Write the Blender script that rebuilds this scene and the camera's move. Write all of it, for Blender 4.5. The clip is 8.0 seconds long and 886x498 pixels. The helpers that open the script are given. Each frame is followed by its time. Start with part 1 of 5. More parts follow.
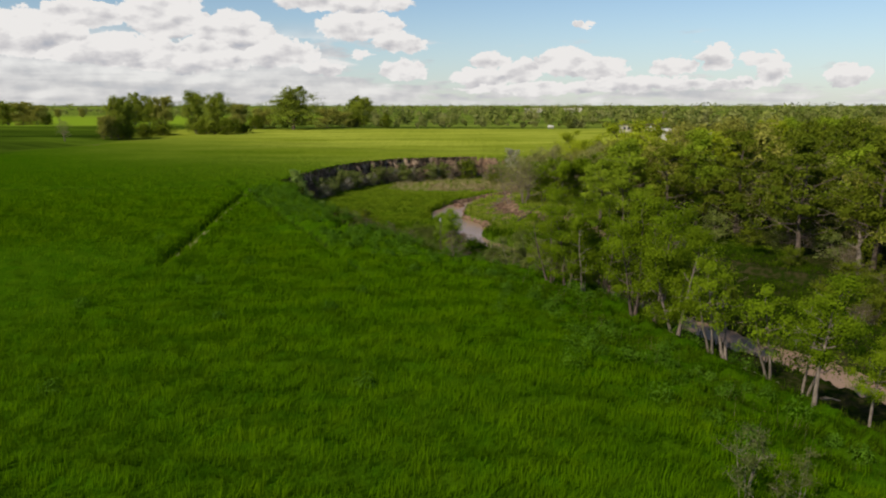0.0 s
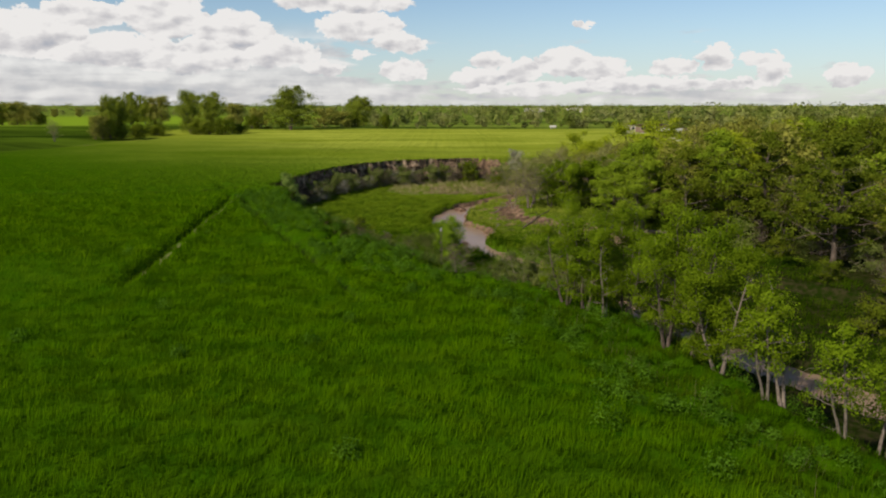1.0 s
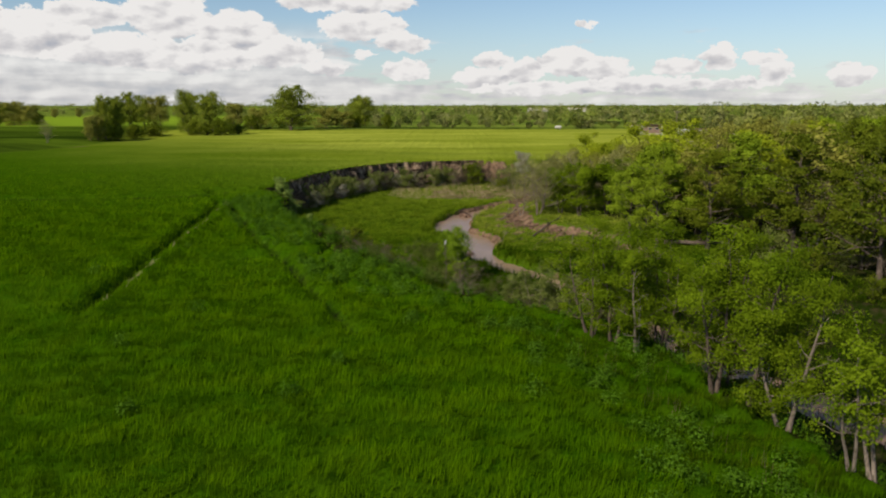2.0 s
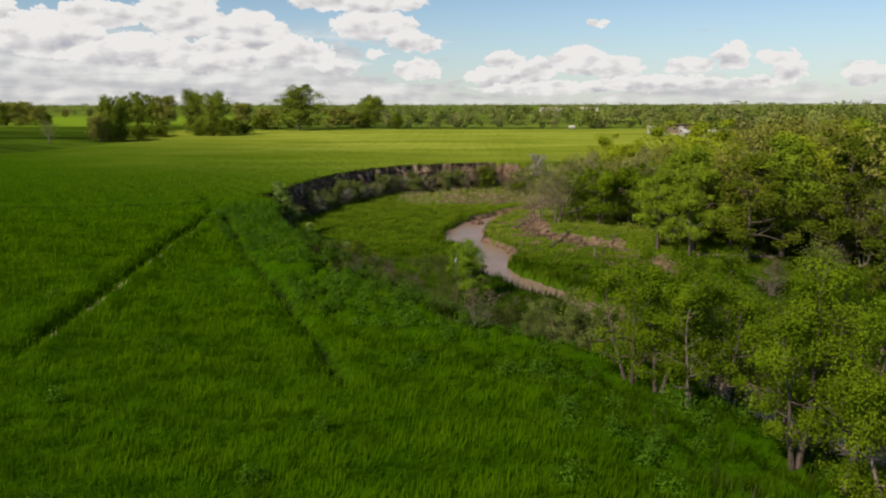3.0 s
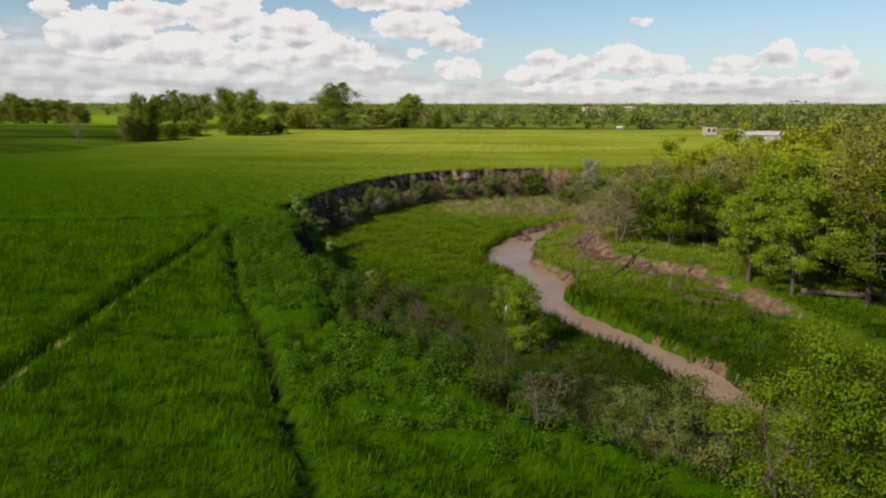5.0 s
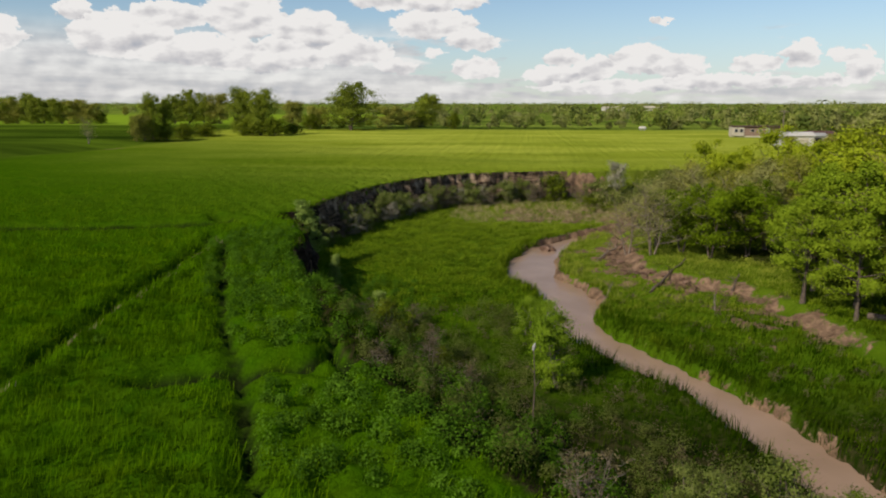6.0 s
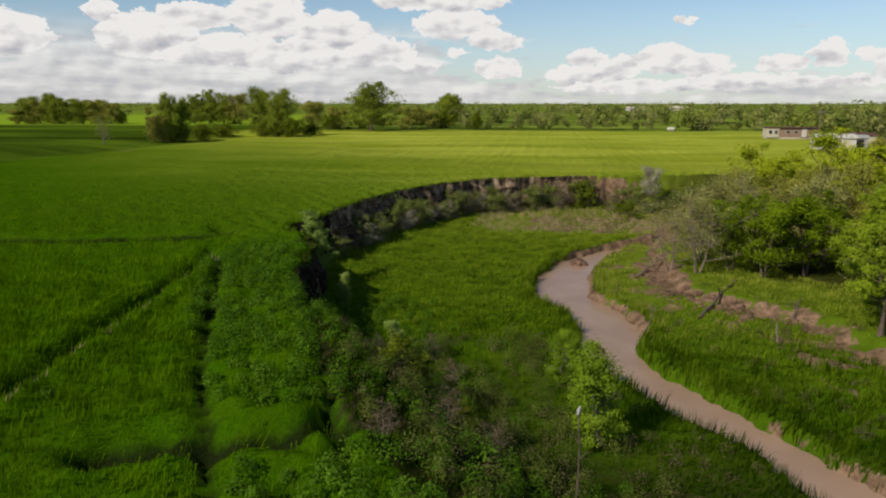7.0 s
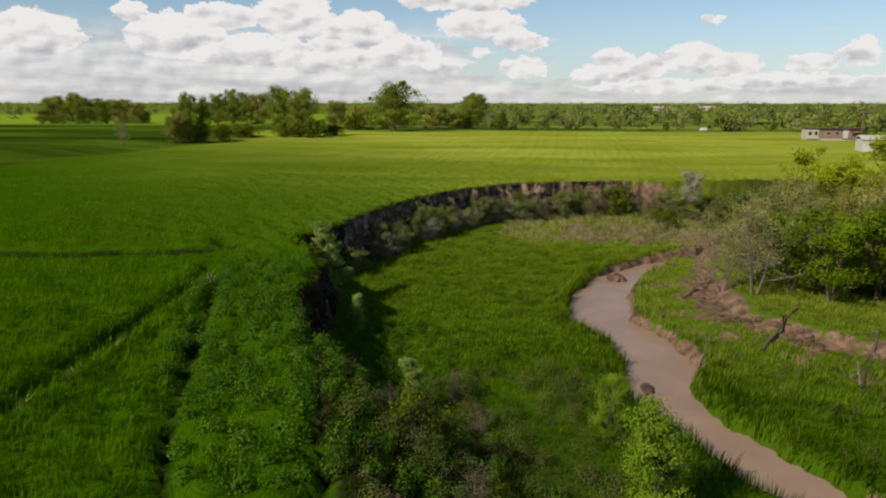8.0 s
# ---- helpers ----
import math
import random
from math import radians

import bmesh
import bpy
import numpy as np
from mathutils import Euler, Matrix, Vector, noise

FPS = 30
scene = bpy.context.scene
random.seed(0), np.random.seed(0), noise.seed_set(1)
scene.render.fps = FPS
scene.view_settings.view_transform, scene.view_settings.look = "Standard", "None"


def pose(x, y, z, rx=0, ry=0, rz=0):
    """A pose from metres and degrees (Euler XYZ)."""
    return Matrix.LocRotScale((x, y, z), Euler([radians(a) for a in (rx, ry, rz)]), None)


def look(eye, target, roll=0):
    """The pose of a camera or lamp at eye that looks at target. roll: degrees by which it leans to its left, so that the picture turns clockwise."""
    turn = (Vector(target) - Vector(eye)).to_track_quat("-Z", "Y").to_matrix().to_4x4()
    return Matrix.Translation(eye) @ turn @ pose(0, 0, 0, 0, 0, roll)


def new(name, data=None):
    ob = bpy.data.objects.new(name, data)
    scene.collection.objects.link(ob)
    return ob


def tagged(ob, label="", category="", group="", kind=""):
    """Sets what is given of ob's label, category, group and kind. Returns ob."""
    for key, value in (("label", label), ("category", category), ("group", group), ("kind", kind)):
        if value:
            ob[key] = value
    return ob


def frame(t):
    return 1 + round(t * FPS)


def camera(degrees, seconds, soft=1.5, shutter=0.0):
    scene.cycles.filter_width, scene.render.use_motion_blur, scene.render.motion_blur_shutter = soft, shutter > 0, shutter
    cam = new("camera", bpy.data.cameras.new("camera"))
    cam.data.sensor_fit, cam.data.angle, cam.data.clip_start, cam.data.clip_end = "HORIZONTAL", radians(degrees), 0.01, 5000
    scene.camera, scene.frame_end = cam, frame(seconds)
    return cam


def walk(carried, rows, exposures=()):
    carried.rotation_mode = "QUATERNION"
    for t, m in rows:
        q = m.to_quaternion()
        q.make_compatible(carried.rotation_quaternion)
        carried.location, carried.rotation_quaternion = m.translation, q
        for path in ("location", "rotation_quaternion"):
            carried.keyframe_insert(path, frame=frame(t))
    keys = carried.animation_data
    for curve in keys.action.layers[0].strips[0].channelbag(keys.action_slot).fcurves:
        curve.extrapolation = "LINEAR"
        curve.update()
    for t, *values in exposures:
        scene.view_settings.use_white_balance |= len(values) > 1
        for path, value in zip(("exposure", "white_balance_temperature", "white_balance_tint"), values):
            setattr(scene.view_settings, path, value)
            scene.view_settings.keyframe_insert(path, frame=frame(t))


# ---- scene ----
cam = camera(62.0, 8.0, soft=2.1)
PATH = [
    (0, (1.385, -9.924, 9.685), (1.364, -7.963, 9.295), 0.0),
    (0.5, (1.312, -7.179, 9.612), (1.292, -5.217, 9.222), 0.0),
    (1, (1.254, -4.493, 9.555), (1.233, -2.532, 9.165), -0.0),
    (1.5, (1.09, -1.879, 9.544), (1.068, 0.082, 9.154), -0.0),
    (3, (1.028, 6.609, 9.556), (0.97, 8.569, 9.164), -0.1),
    (3.5, (0.893, 9.494, 9.51), (0.813, 11.453, 9.118), -0.1),
    (4, (0.744, 11.788, 9.524), (0.64, 13.746, 9.131), -0.1),
    (4.5, (0.518, 14.493, 9.549), (0.383, 16.449, 9.155), 0.0),
    (6, (-0.087, 22.562, 9.512), (-0.295, 24.511, 9.117), -0.0),
    (6.5, (-0.388, 25.469, 9.547), (-0.625, 27.416, 9.151), -0.0),
    (7, (-0.741, 28.252, 9.556), (-1.006, 30.194, 9.161), -0.0),
    (7.5, (-1.089, 30.873, 9.538), (-1.383, 32.811, 9.143), 0.0),
    (8, (-1.568, 33.706, 9.557), (-1.896, 35.639, 9.161), 0.0),
]
walk(cam, [(t, look(eye, target, roll)) for t, eye, target, roll in PATH], exposures=[(0.0, 0.0), (8.0, 0.0)])

# ---------------------------------------------------------------- sky and sun
SUN_AZ, SUN_EL = radians(-138), radians(38)      # azimuth from +y towards +x
world = bpy.data.worlds.new("world")
scene.world = world
world.use_nodes = True
wn, wl = world.node_tree.nodes, world.node_tree.links
wn.clear()


def wnode(kind, **kw):
    n = wn.new(kind)
    for k, v in kw.items():
        setattr(n, k, v)
    return n


def wmath(op, a, b=None, c=None):
    n = wn.new("ShaderNodeMath")
    n.operation = op
    for i, v in enumerate((a, b, c)):
        if v is None:
            continue
        if isinstance(v, (int, float)):
            n.inputs[i].default_value = v
        else:
            wl.new(v, n.inputs[i])
    return n.outputs[0]


sky = wnode("ShaderNodeTexSky", sky_type="NISHITA", sun_disc=False, sun_elevation=SUN_EL, sun_rotation=SUN_AZ)
sky.altitude, sky.air_density, sky.dust_density, sky.ozone_density = 300, 1.0, 0.35, 3.0

# cumulus: azimuth and height of the middle, half width and half height, in degrees
CUMULUS = [(5.4, 2.24, 1.5, 0.82), (8.5, 2.88, 2.0, 0.98), (11.1, 2.37, 1.8, 0.81), (3.0, 3.07, 1.4, 0.58), (2.2, 1.83, 2.1, 0.66),
           (16.2, 2.48, 1.5, 0.63), (19.2, 2.98, 1.1, 0.85), (22.2, 2.92, 1.3, 0.46), (22.9, 2.00, 0.9, 0.84), (27.5, 1.74, 1.2, 0.73),
           (9.8, 5.52, 0.7, 0.20), (14.3, 1.29, 4.7, 0.48), (6.5, 0.99, 5.4, 0.42), (20.1, 1.25, 2.2, 0.39)]
CUMULUS += [(-6.7, 5.49, 3.0, 0.96), (-3.8, 4.30, 1.7, 0.65), (-7.9, 7.22, 4.6, 0.78), (-6.7, 3.46, 0.8, 0.24), (-3.6, 2.33, 1.7, 0.74),
            (-9.5, 2.46, 1.3, 0.57), (-12.7, 3.52, 2.5, 1.04), (-16.0, 4.93, 2.5, 1.40), (-17.7, 3.64, 2.0, 0.98)]
CUMULUS += [(-20.6, 6.05, 2.5, 1.68), (-28.8, 4.43, 3.2, 1.50), (-25.6, 5.83, 2.5, 0.91), (-24.0, 3.49, 5.2, 1.05), (-19.3, 3.02, 4.7, 0.93),
            (-37.8, 4.28, 2.7, 1.43), (-31.8, 5.99, 1.1, 0.59)]

ray = wn.new("ShaderNodeTexCoord").outputs["Generated"]
split = wn.new("ShaderNodeSeparateXYZ")
wl.new(ray, split.inputs[0])
az = wmath("MULTIPLY", wmath("ARCTAN2", split.outputs[0], split.outputs[1]), 57.29578)
el = wmath("MULTIPLY", wmath("ARCSINE", split.outputs[2]), 57.29578)


def wnoise(scale_az, scale_el, detail, rough=0.6, offset=0.0):
    c = wn.new("ShaderNodeCombineXYZ")
    wl.new(wmath("MULTIPLY", az, scale_az), c.inputs[0])
    wl.new(wmath("MULTIPLY", el, scale_el), c.inputs[1])
    c.inputs[2].default_value = offset
    n = wn.new("ShaderNodeTexNoise")
    n.inputs["Scale"].default_value, n.inputs["Detail"].default_value, n.inputs["Roughness"].default_value = 1.0, detail, rough
    wl.new(c.outputs[0], n.inputs["Vector"])
    return n.outputs["Fac"]


def wstep(v, a, b):
    n = wn.new("ShaderNodeMapRange")
    n.interpolation_type = "SMOOTHSTEP"
    n.inputs["From Min"].default_value, n.inputs["From Max"].default_value = a, b
    wl.new(v, n.inputs["Value"])
    return n.outputs[0]


puff = wnoise(0.95, 1.35, 9, 0.62)
puff2 = wnoise(0.95, 1.35, 9, 0.62, 7.3)
az_w = wmath("ADD", az, wmath("MULTIPLY", wmath("SUBTRACT", puff, 0.5), 2.6))
el_w = wmath("ADD", el, wmath("MULTIPLY", wmath("SUBTRACT", puff2, 0.5), 1.5))
body, tall = None, None
for a, e, rx, ry in CUMULUS:
    dx = wmath("DIVIDE", wmath("SUBTRACT", az_w, a), rx * 1.15)
    dy = wmath("DIVIDE", wmath("SUBTRACT", el_w, e), ry * 1.15)
    under = wmath("MULTIPLY", wmath("MINIMUM", dy, 0.0), 0.55)           # flat foot
    r2 = wmath("ADD", wmath("MULTIPLY", dx, dx), wmath("ADD", wmath("MULTIPLY", dy, dy), wmath("MULTIPLY", under, under)))
    v = wmath("SUBTRACT", 1.0, r2)
    if body is None:
        body, tall = v, dy
    else:
        more = wmath("GREATER_THAN", v, body)
        tall = wmath("ADD", wmath("MULTIPLY", dy, more), wmath("MULTIPLY", tall, wmath("SUBTRACT", 1.0, more)))
        body = wmath("MAXIMUM", body, v)
cumulus = wstep(body, -0.06, 0.10)
# broken layers low in the sky, thicker to the west, and open cumulus over the rest of it
low_noise = wnoise(0.20, 1.05, 8, 0.60, 3.1)
west = wstep(az, 0.0, -13.0)
layer = wstep(wmath("ADD", low_noise, wmath("ADD", wmath("MULTIPLY", west, 0.32), wmath("MULTIPLY", wstep(el, 2.2, 0.2), 0.20))), 0.60, 0.74)
layer = wmath("MULTIPLY", layer, wstep(el, 6.2, 3.2))
rest_noise = wnoise(0.07, 0.10, 7, 0.6, 9.0)
rest = wmath("MULTIPLY", wstep(rest_noise, 0.58, 0.66), wstep(wmath("MAXIMUM", wmath("ABSOLUTE", az), wmath("MULTIPLY", el, 5.0)), 44.0, 60.0))
cover = wmath("MAXIMUM", wmath("MAXIMUM", cumulus, wmath("MULTIPLY", layer, 0.85)), rest)
cover = wmath("MULTIPLY", cover, wstep(el, -0.6, 0.3))
# billows, brighter on the side towards the sun
az_keep, el_keep = az, el
grain = wnoise(0.50, 0.95, 5, 0.48, 5.0)
az, el = wmath("ADD", az_keep, -0.50), wmath("ADD", el_keep, 0.38)
grain_up = wnoise(0.50, 0.95, 5, 0.48, 5.0)
az, el = az_keep, el_keep
billow = wmath("MULTIPLY", wmath("SUBTRACT", grain, grain_up), 2.3)
lit = wmath("ADD", wmath("ADD", wmath("MULTIPLY", tall, 0.46), 0.86), wmath("ADD", billow, wmath("MULTIPLY", wmath("SUBTRACT", puff, 0.5), 0.3)))
edge = wstep(body, 0.75, 0.1)
lit = wmath("ADD", lit, wmath("MULTIPLY", edge, 0.22))
streak = wnoise(0.075, 1.15, 6, 0.52, 2.2)
lit_layer = wmath("ADD", wmath("ADD", 0.60, wmath("MULTIPLY", billow, 0.6)), wmath("MULTIPLY", wmath("SUBTRACT", streak, 0.5), 1.7))
pick = wn.new("ShaderNodeMix")
wl.new(wstep(cumulus, 0.2, 0.7), pick.inputs[0]), wl.new(lit_layer, pick.inputs[2]), wl.new(lit, pick.inputs[3])
tone = wn.new("ShaderNodeValToRGB")
for e, (p, c) in zip(tone.color_ramp.elements, ((0.0, (0.50, 0.52, 0.58, 1)), (1.0, (1.0, 0.975, 0.955, 1)))):
    e.position, e.color = p, c
mid_tone = tone.color_ramp.elements.new(0.42)
mid_tone.color = (0.70, 0.685, 0.70, 1)
wl.new(pick.outputs[0], tone.inputs[0])
bg_sky, bg_cloud = wn.new("ShaderNodeBackground"), wn.new("ShaderNodeBackground")
bg_sky.inputs["Strength"].default_value, bg_cloud.inputs["Strength"].default_value = 0.102, 0.84
# thin summer haze pales the blue towards the horizon
pale = wn.new("ShaderNodeMix")
pale.data_type = "RGBA"
wl.new(wmath("MULTIPLY", wstep(el, 8.0, 0.0), 0.42), pale.inputs[0])
wl.new(sky.outputs[0], pale.inputs[6])
pale.inputs[7].default_value = (4.6, 5.5, 6.4, 1)
wl.new(pale.outputs[2], bg_sky.inputs["Color"])
wl.new(tone.outputs[0], bg_cloud.inputs["Color"])
blend = wn.new("ShaderNodeMixShader")
wl.new(cover, blend.inputs[0]), wl.new(bg_sky.outputs[0], blend.inputs[1]), wl.new(bg_cloud.outputs[0], blend.inputs[2])
out = wn.new("ShaderNodeOutputWorld")
wl.new(blend.outputs[0], out.inputs["Surface"])
world.cycles.sampling_method, world.cycles.sample_map_resolution = "MANUAL", 1024

sun_data = bpy.data.lights.new("sun", "SUN")
sun_data.energy, sun_data.angle, sun_data.color = 4.7, radians(0.6), (1.0, 0.92, 0.77)
sun = new("sun", sun_data)
sun_dir = Vector((math.sin(SUN_AZ) * math.cos(SUN_EL), math.cos(SUN_AZ) * math.cos(SUN_EL), math.sin(SUN_EL)))
sun.matrix_basis = look(sun_dir * 300, (0, 0, 0))


# ---------------------------------------------------------------- materials
class Mat:
    """A node material with short helpers."""

    def __init__(self, name):
        self.m = bpy.data.materials.new(name)
        self.m.use_nodes = True
        self.n, self.l = self.m.node_tree.nodes, self.m.node_tree.links
        self.bsdf = self.n["Principled BSDF"]
        self.bsdf.inputs["Specular IOR Level"].default_value = 0.08

    def feed(self, socket, v):
        if isinstance(v, bpy.types.NodeSocket):
            self.l.new(v, socket)
        else:
            socket.default_value = v

    def coords(self):
        return self.n.new("ShaderNodeTexCoord").outputs["Object"]

    def position(self):
        return self.n.new("ShaderNodeNewGeometry").outputs["Position"]

    def noise(self, scale, detail=4, vec=None, rough=0.55, stretch=None):
        n = self.n.new("ShaderNodeTexNoise")
        n.inputs["Scale"].default_value, n.inputs["Detail"].default_value = scale, detail
        n.inputs["Roughness"].default_value = rough
        vec = vec or self.position()
        if stretch:
            s = self.n.new("ShaderNodeVectorMath")
            s.operation = "MULTIPLY"
            s.inputs[1].default_value = stretch
            self.l.new(vec, s.inputs[0])
            vec = s.outputs[0]
        self.l.new(vec, n.inputs["Vector"])
        return n.outputs["Fac"]

    def ramp(self, fac, *stops):
        r = self.n.new("ShaderNodeValToRGB")
        while len(r.color_ramp.elements) < len(stops):
            r.color_ramp.elements.new(0.5)
        for e, (p, c) in zip(r.color_ramp.elements, stops):
            e.position = p
            e.color = (*c, 1) if not isinstance(c, (int, float)) else (c, c, c, 1)
        self.l.new(fac, r.inputs[0])
        return r.outputs[0]

    def mix(self, fac, a, b, blend="MIX"):
        m = self.n.new("ShaderNodeMix")
        m.data_type, m.blend_type = "RGBA", blend
        for i, v in ((0, fac), (6, a), (7, b)):
            if isinstance(v, tuple):
                v = (*v, 1)
            self.feed(m.inputs[i], v)
        return m.outputs[2]

    def math(self, op, a, b=0.5):
        m = self.n.new("ShaderNodeMath")
        m.operation = op
        self.feed(m.inputs[0], a), self.feed(m.inputs[1], b)
        return m.outputs[0]

    def attr(self, name):
        a = self.n.new("ShaderNodeAttribute")
        a.attribute_name = name
        return a.outputs["Fac"]

    def island(self):
        return self.n.new("ShaderNodeNewGeometry").outputs["Random Per Island"]

    def each(self):
        return self.n.new("ShaderNodeObjectInfo").outputs["Random"]

    def bump(self, height, strength, distance):
        b = self.n.new("ShaderNodeBump")
        b.inputs["Strength"].default_value, b.inputs["Distance"].default_value = strength, distance
        self.l.new(height, b.inputs["Height"])
        self.l.new(b.outputs[0], self.bsdf.inputs["Normal"])

    def done(self, colour, rough=0.9, translucent=0.0):
        self.feed(self.bsdf.inputs["Base Color"], (*colour, 1) if isinstance(colour, tuple) else colour)
        self.feed(self.bsdf.inputs["Roughness"], rough)
        if translucent:
            t, mx = self.n.new("ShaderNodeBsdfTranslucent"), self.n.new("ShaderNodeMixShader")
            self.feed(t.inputs["Color"], (*colour, 1) if isinstance(colour, tuple) else colour)
            mx.inputs[0].default_value = translucent
            self.l.new(self.bsdf.outputs[0], mx.inputs[1]), self.l.new(t.outputs[0], mx.inputs[2])
            self.l.new(mx.outputs[0], self.n["Material Output"].inputs["Surface"])
        return self.m


def hay_light(m):
    """Share of pale hay over lush green, growing with the distance from the creek bend; cloud shade on the near field
    is put into it.
    """
    xyz = m.n.new("ShaderNodeSeparateXYZ")
    m.l.new(m.position(), xyz.inputs[0])
    along = m.math("ADD", xyz.outputs[1], m.math("MULTIPLY", xyz.outputs[0], 0.9))
    along = m.math("ADD", along, m.math("MULTIPLY", m.math("SUBTRACT", m.noise(0.03, 5), 0.5), 60.0))
    r = m.n.new("ShaderNodeMapRange")
    r.interpolation_type = "SMOOTHSTEP"
    r.inputs["From Min"].default_value, r.inputs["From Max"].default_value = 44.0, 190.0
    m.l.new(along, r.inputs["Value"])
    return r.outputs[0]


def grass_ground():
    m = Mat("grass_ground")
    m.bsdf.inputs["Specular IOR Level"].default_value = 0.0
    fine, mid = m.noise(9.0, 6), m.noise(0.7, 5)
    lush = m.mix(m.ramp(fine, (0.3, 0.0), (0.7, 1.0)), (0.014, 0.046, 0.0005), (0.038, 0.100, 0.001))
    lush = m.mix(m.math("MULTIPLY", m.ramp(mid, (0.35, 0.0), (0.7, 1.0)), 0.6), lush, (0.055, 0.100, 0.002))
    hay = m.mix(m.ramp(fine, (0.3, 0.0), (0.7, 1.0)), (0.260, 0.300, 0.028), (0.400, 0.410, 0.056))
    hay = m.mix(m.ramp(m.noise(0.05, 6, stretch=(0.35, 1, 1)), (0.4, 0.0), (0.62, 0.75)), hay, (0.185, 0.225, 0.014))
    c = m.mix(hay_light(m), lush, hay)
    swath = m.ramp(m.noise(0.11, 7, rough=0.62, stretch=(0.35, 1.0, 1)), (0.44, 0.0), (0.66, 0.30))
    c = m.mix(swath, c, (0.040, 0.080, 0.003))
    # brownish weedy floor, darkened by shade of plants above put into the colour
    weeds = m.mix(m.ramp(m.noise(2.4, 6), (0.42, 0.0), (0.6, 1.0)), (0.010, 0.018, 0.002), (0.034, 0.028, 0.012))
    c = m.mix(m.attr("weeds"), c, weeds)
    soil = m.mix(m.ramp(m.noise(1.6, 8, rough=0.7), (0.35, 0.0), (0.68, 1.0)), (0.080, 0.050, 0.031), (0.270, 0.172, 0.110))
    edge = m.math("ADD", m.attr("soil"), m.math("MULTIPLY", m.math("SUBTRACT", m.noise(3.0, 6, rough=0.7), 0.5), 0.9))
    c = m.mix(m.ramp(edge, (0.45, 0.0), (0.56, 1.0)), c, soil)
    # dark ditch soil, with the shade of the overgrown groove put into its colour
    c = m.mix(m.attr("ditch_shade"), c, m.mix(fine, (0.004, 0.005, 0.002), (0.014, 0.017, 0.006)))
    far = m.mix(m.ramp(m.noise(0.016, 5, stretch=(0.3, 1.8, 1)), (0.42, 0.0), (0.56, 1.0)), (0.050, 0.080, 0.010), (0.175, 0.225, 0.030))
    c = m.mix(m.attr("far"), c, far)
    pasture = m.mix(m.ramp(m.noise(0.022, 6, stretch=(0.35, 1.6, 1)), (0.42, 0.0), (0.60, 1.0)), (0.016, 0.032, 0.003), (0.075, 0.120, 0.008))
    c = m.mix(m.attr("pasture"), c, pasture)
    c = m.mix(m.attr("crop"), c, m.mix(m.noise(0.02, 4, stretch=(0.4, 2, 1)), (0.150, 0.235, 0.012), (0.225, 0.320, 0.022)))
    m.bump(m.math("ADD", m.math("MULTIPLY", m.noise(14, 5), 0.3), m.noise(1.1, 5)), 0.7, 0.25)
    return m.done(c, 0.95)


def blades(name, dark, light, tip, hay_lit=False, mottle=0.0, drift=0.0, ends=None):
    m = Mat(name)
    patch = m.ramp(m.noise(0.35, 5), (0.36, 0.0), (0.66, 1.0))
    c = m.mix(m.island(), dark, light)
    c = m.mix(m.math("MULTIPLY", patch, 0.6), c, tip)
    if drift:
        lay = m.ramp(m.noise(0.42, 6, rough=0.62, stretch=(0.55, 1.25, 1)), (0.40, 1.0), (0.54, 0.0))
        c = m.mix(m.math("MULTIPLY", lay, drift), c, tuple(0.55 * v for v in dark))
    if mottle:
        c = m.mix(m.math("MULTIPLY", m.ramp(m.noise(0.55, 5, rough=0.6), (0.46, 1.0), (0.56, 0.0)), mottle), c, tuple(0.6 * v for v in dark))
    if ends:
        c = m.mix(m.math("MULTIPLY", m.math("POWER", m.attr("tip"), 1.4), m.math("ADD", m.math("MULTIPLY", m.noise(0.3, 4), 1.1), 0.25)), c, ends)
    if hay_lit:
        c = m.mix(hay_light(m), c, m.mix(m.island(), (0.240, 0.285, 0.024), (0.365, 0.390, 0.048)))
    m.bsdf.inputs["Specular IOR Level"].default_value = 0.0
    return m.done(c, 0.95, 0.35)


def leaves(name, dark, light, tone=0.5):
    """Leaves that vary from clump to clump more than from leaf to leaf, and from tree to tree."""
    m = Mat(name)
    clumps = m.ramp(m.noise(1.1, 3, rough=0.5), (0.36, 0.0), (0.64, 1.0))
    c = m.mix(m.math("ADD", m.math("MULTIPLY", clumps, 0.75), m.math("MULTIPLY", m.island(), 0.25)), dark, light)
    c = m.mix(m.math("MULTIPLY", m.each(), tone), c, m.mix(0.5, light, (0.23, 0.25, 0.012)))
    m.bsdf.inputs["Specular IOR Level"].default_value = 0.03
    return m.done(c, 0.8, 0.28)


def far_leaves():
    """Woods of mixed trees: fresh, olive and pale crowns."""
    m = Mat("far_wood_leaves")
    tone = m.math("ADD", m.math("MULTIPLY", m.island(), 0.3), m.ramp(m.noise(0.3, 3), (0.38, 0.0), (0.66, 0.7)))
    c = m.mix(tone, (0.100, 0.130, 0.018), (0.285, 0.315, 0.055))
    c = m.mix(m.ramp(m.noise(0.09, 3), (0.42, 0.0), (0.60, 1.0)), c, m.mix(tone, (0.17, 0.17, 0.05), (0.34, 0.33, 0.12)))
    c = m.mix(m.ramp(m.noise(0.13, 3, stretch=(1, 1, 0.2)), (0.52, 0.0), (0.64, 0.8)), c, (0.060, 0.095, 0.014))
    return m.done(c, 0.8, 0.25)


def bark(name, dark, light):
    m = Mat(name)
    v = m.coords()
    n = m.noise(5.0, 8, v, 0.7, (3, 3, 0.6))
    m.bump(n, 0.8, 0.03)
    return m.done(m.mix(m.ramp(n, (0.35, 0.0), (0.65, 1.0)), dark, light), 0.9)


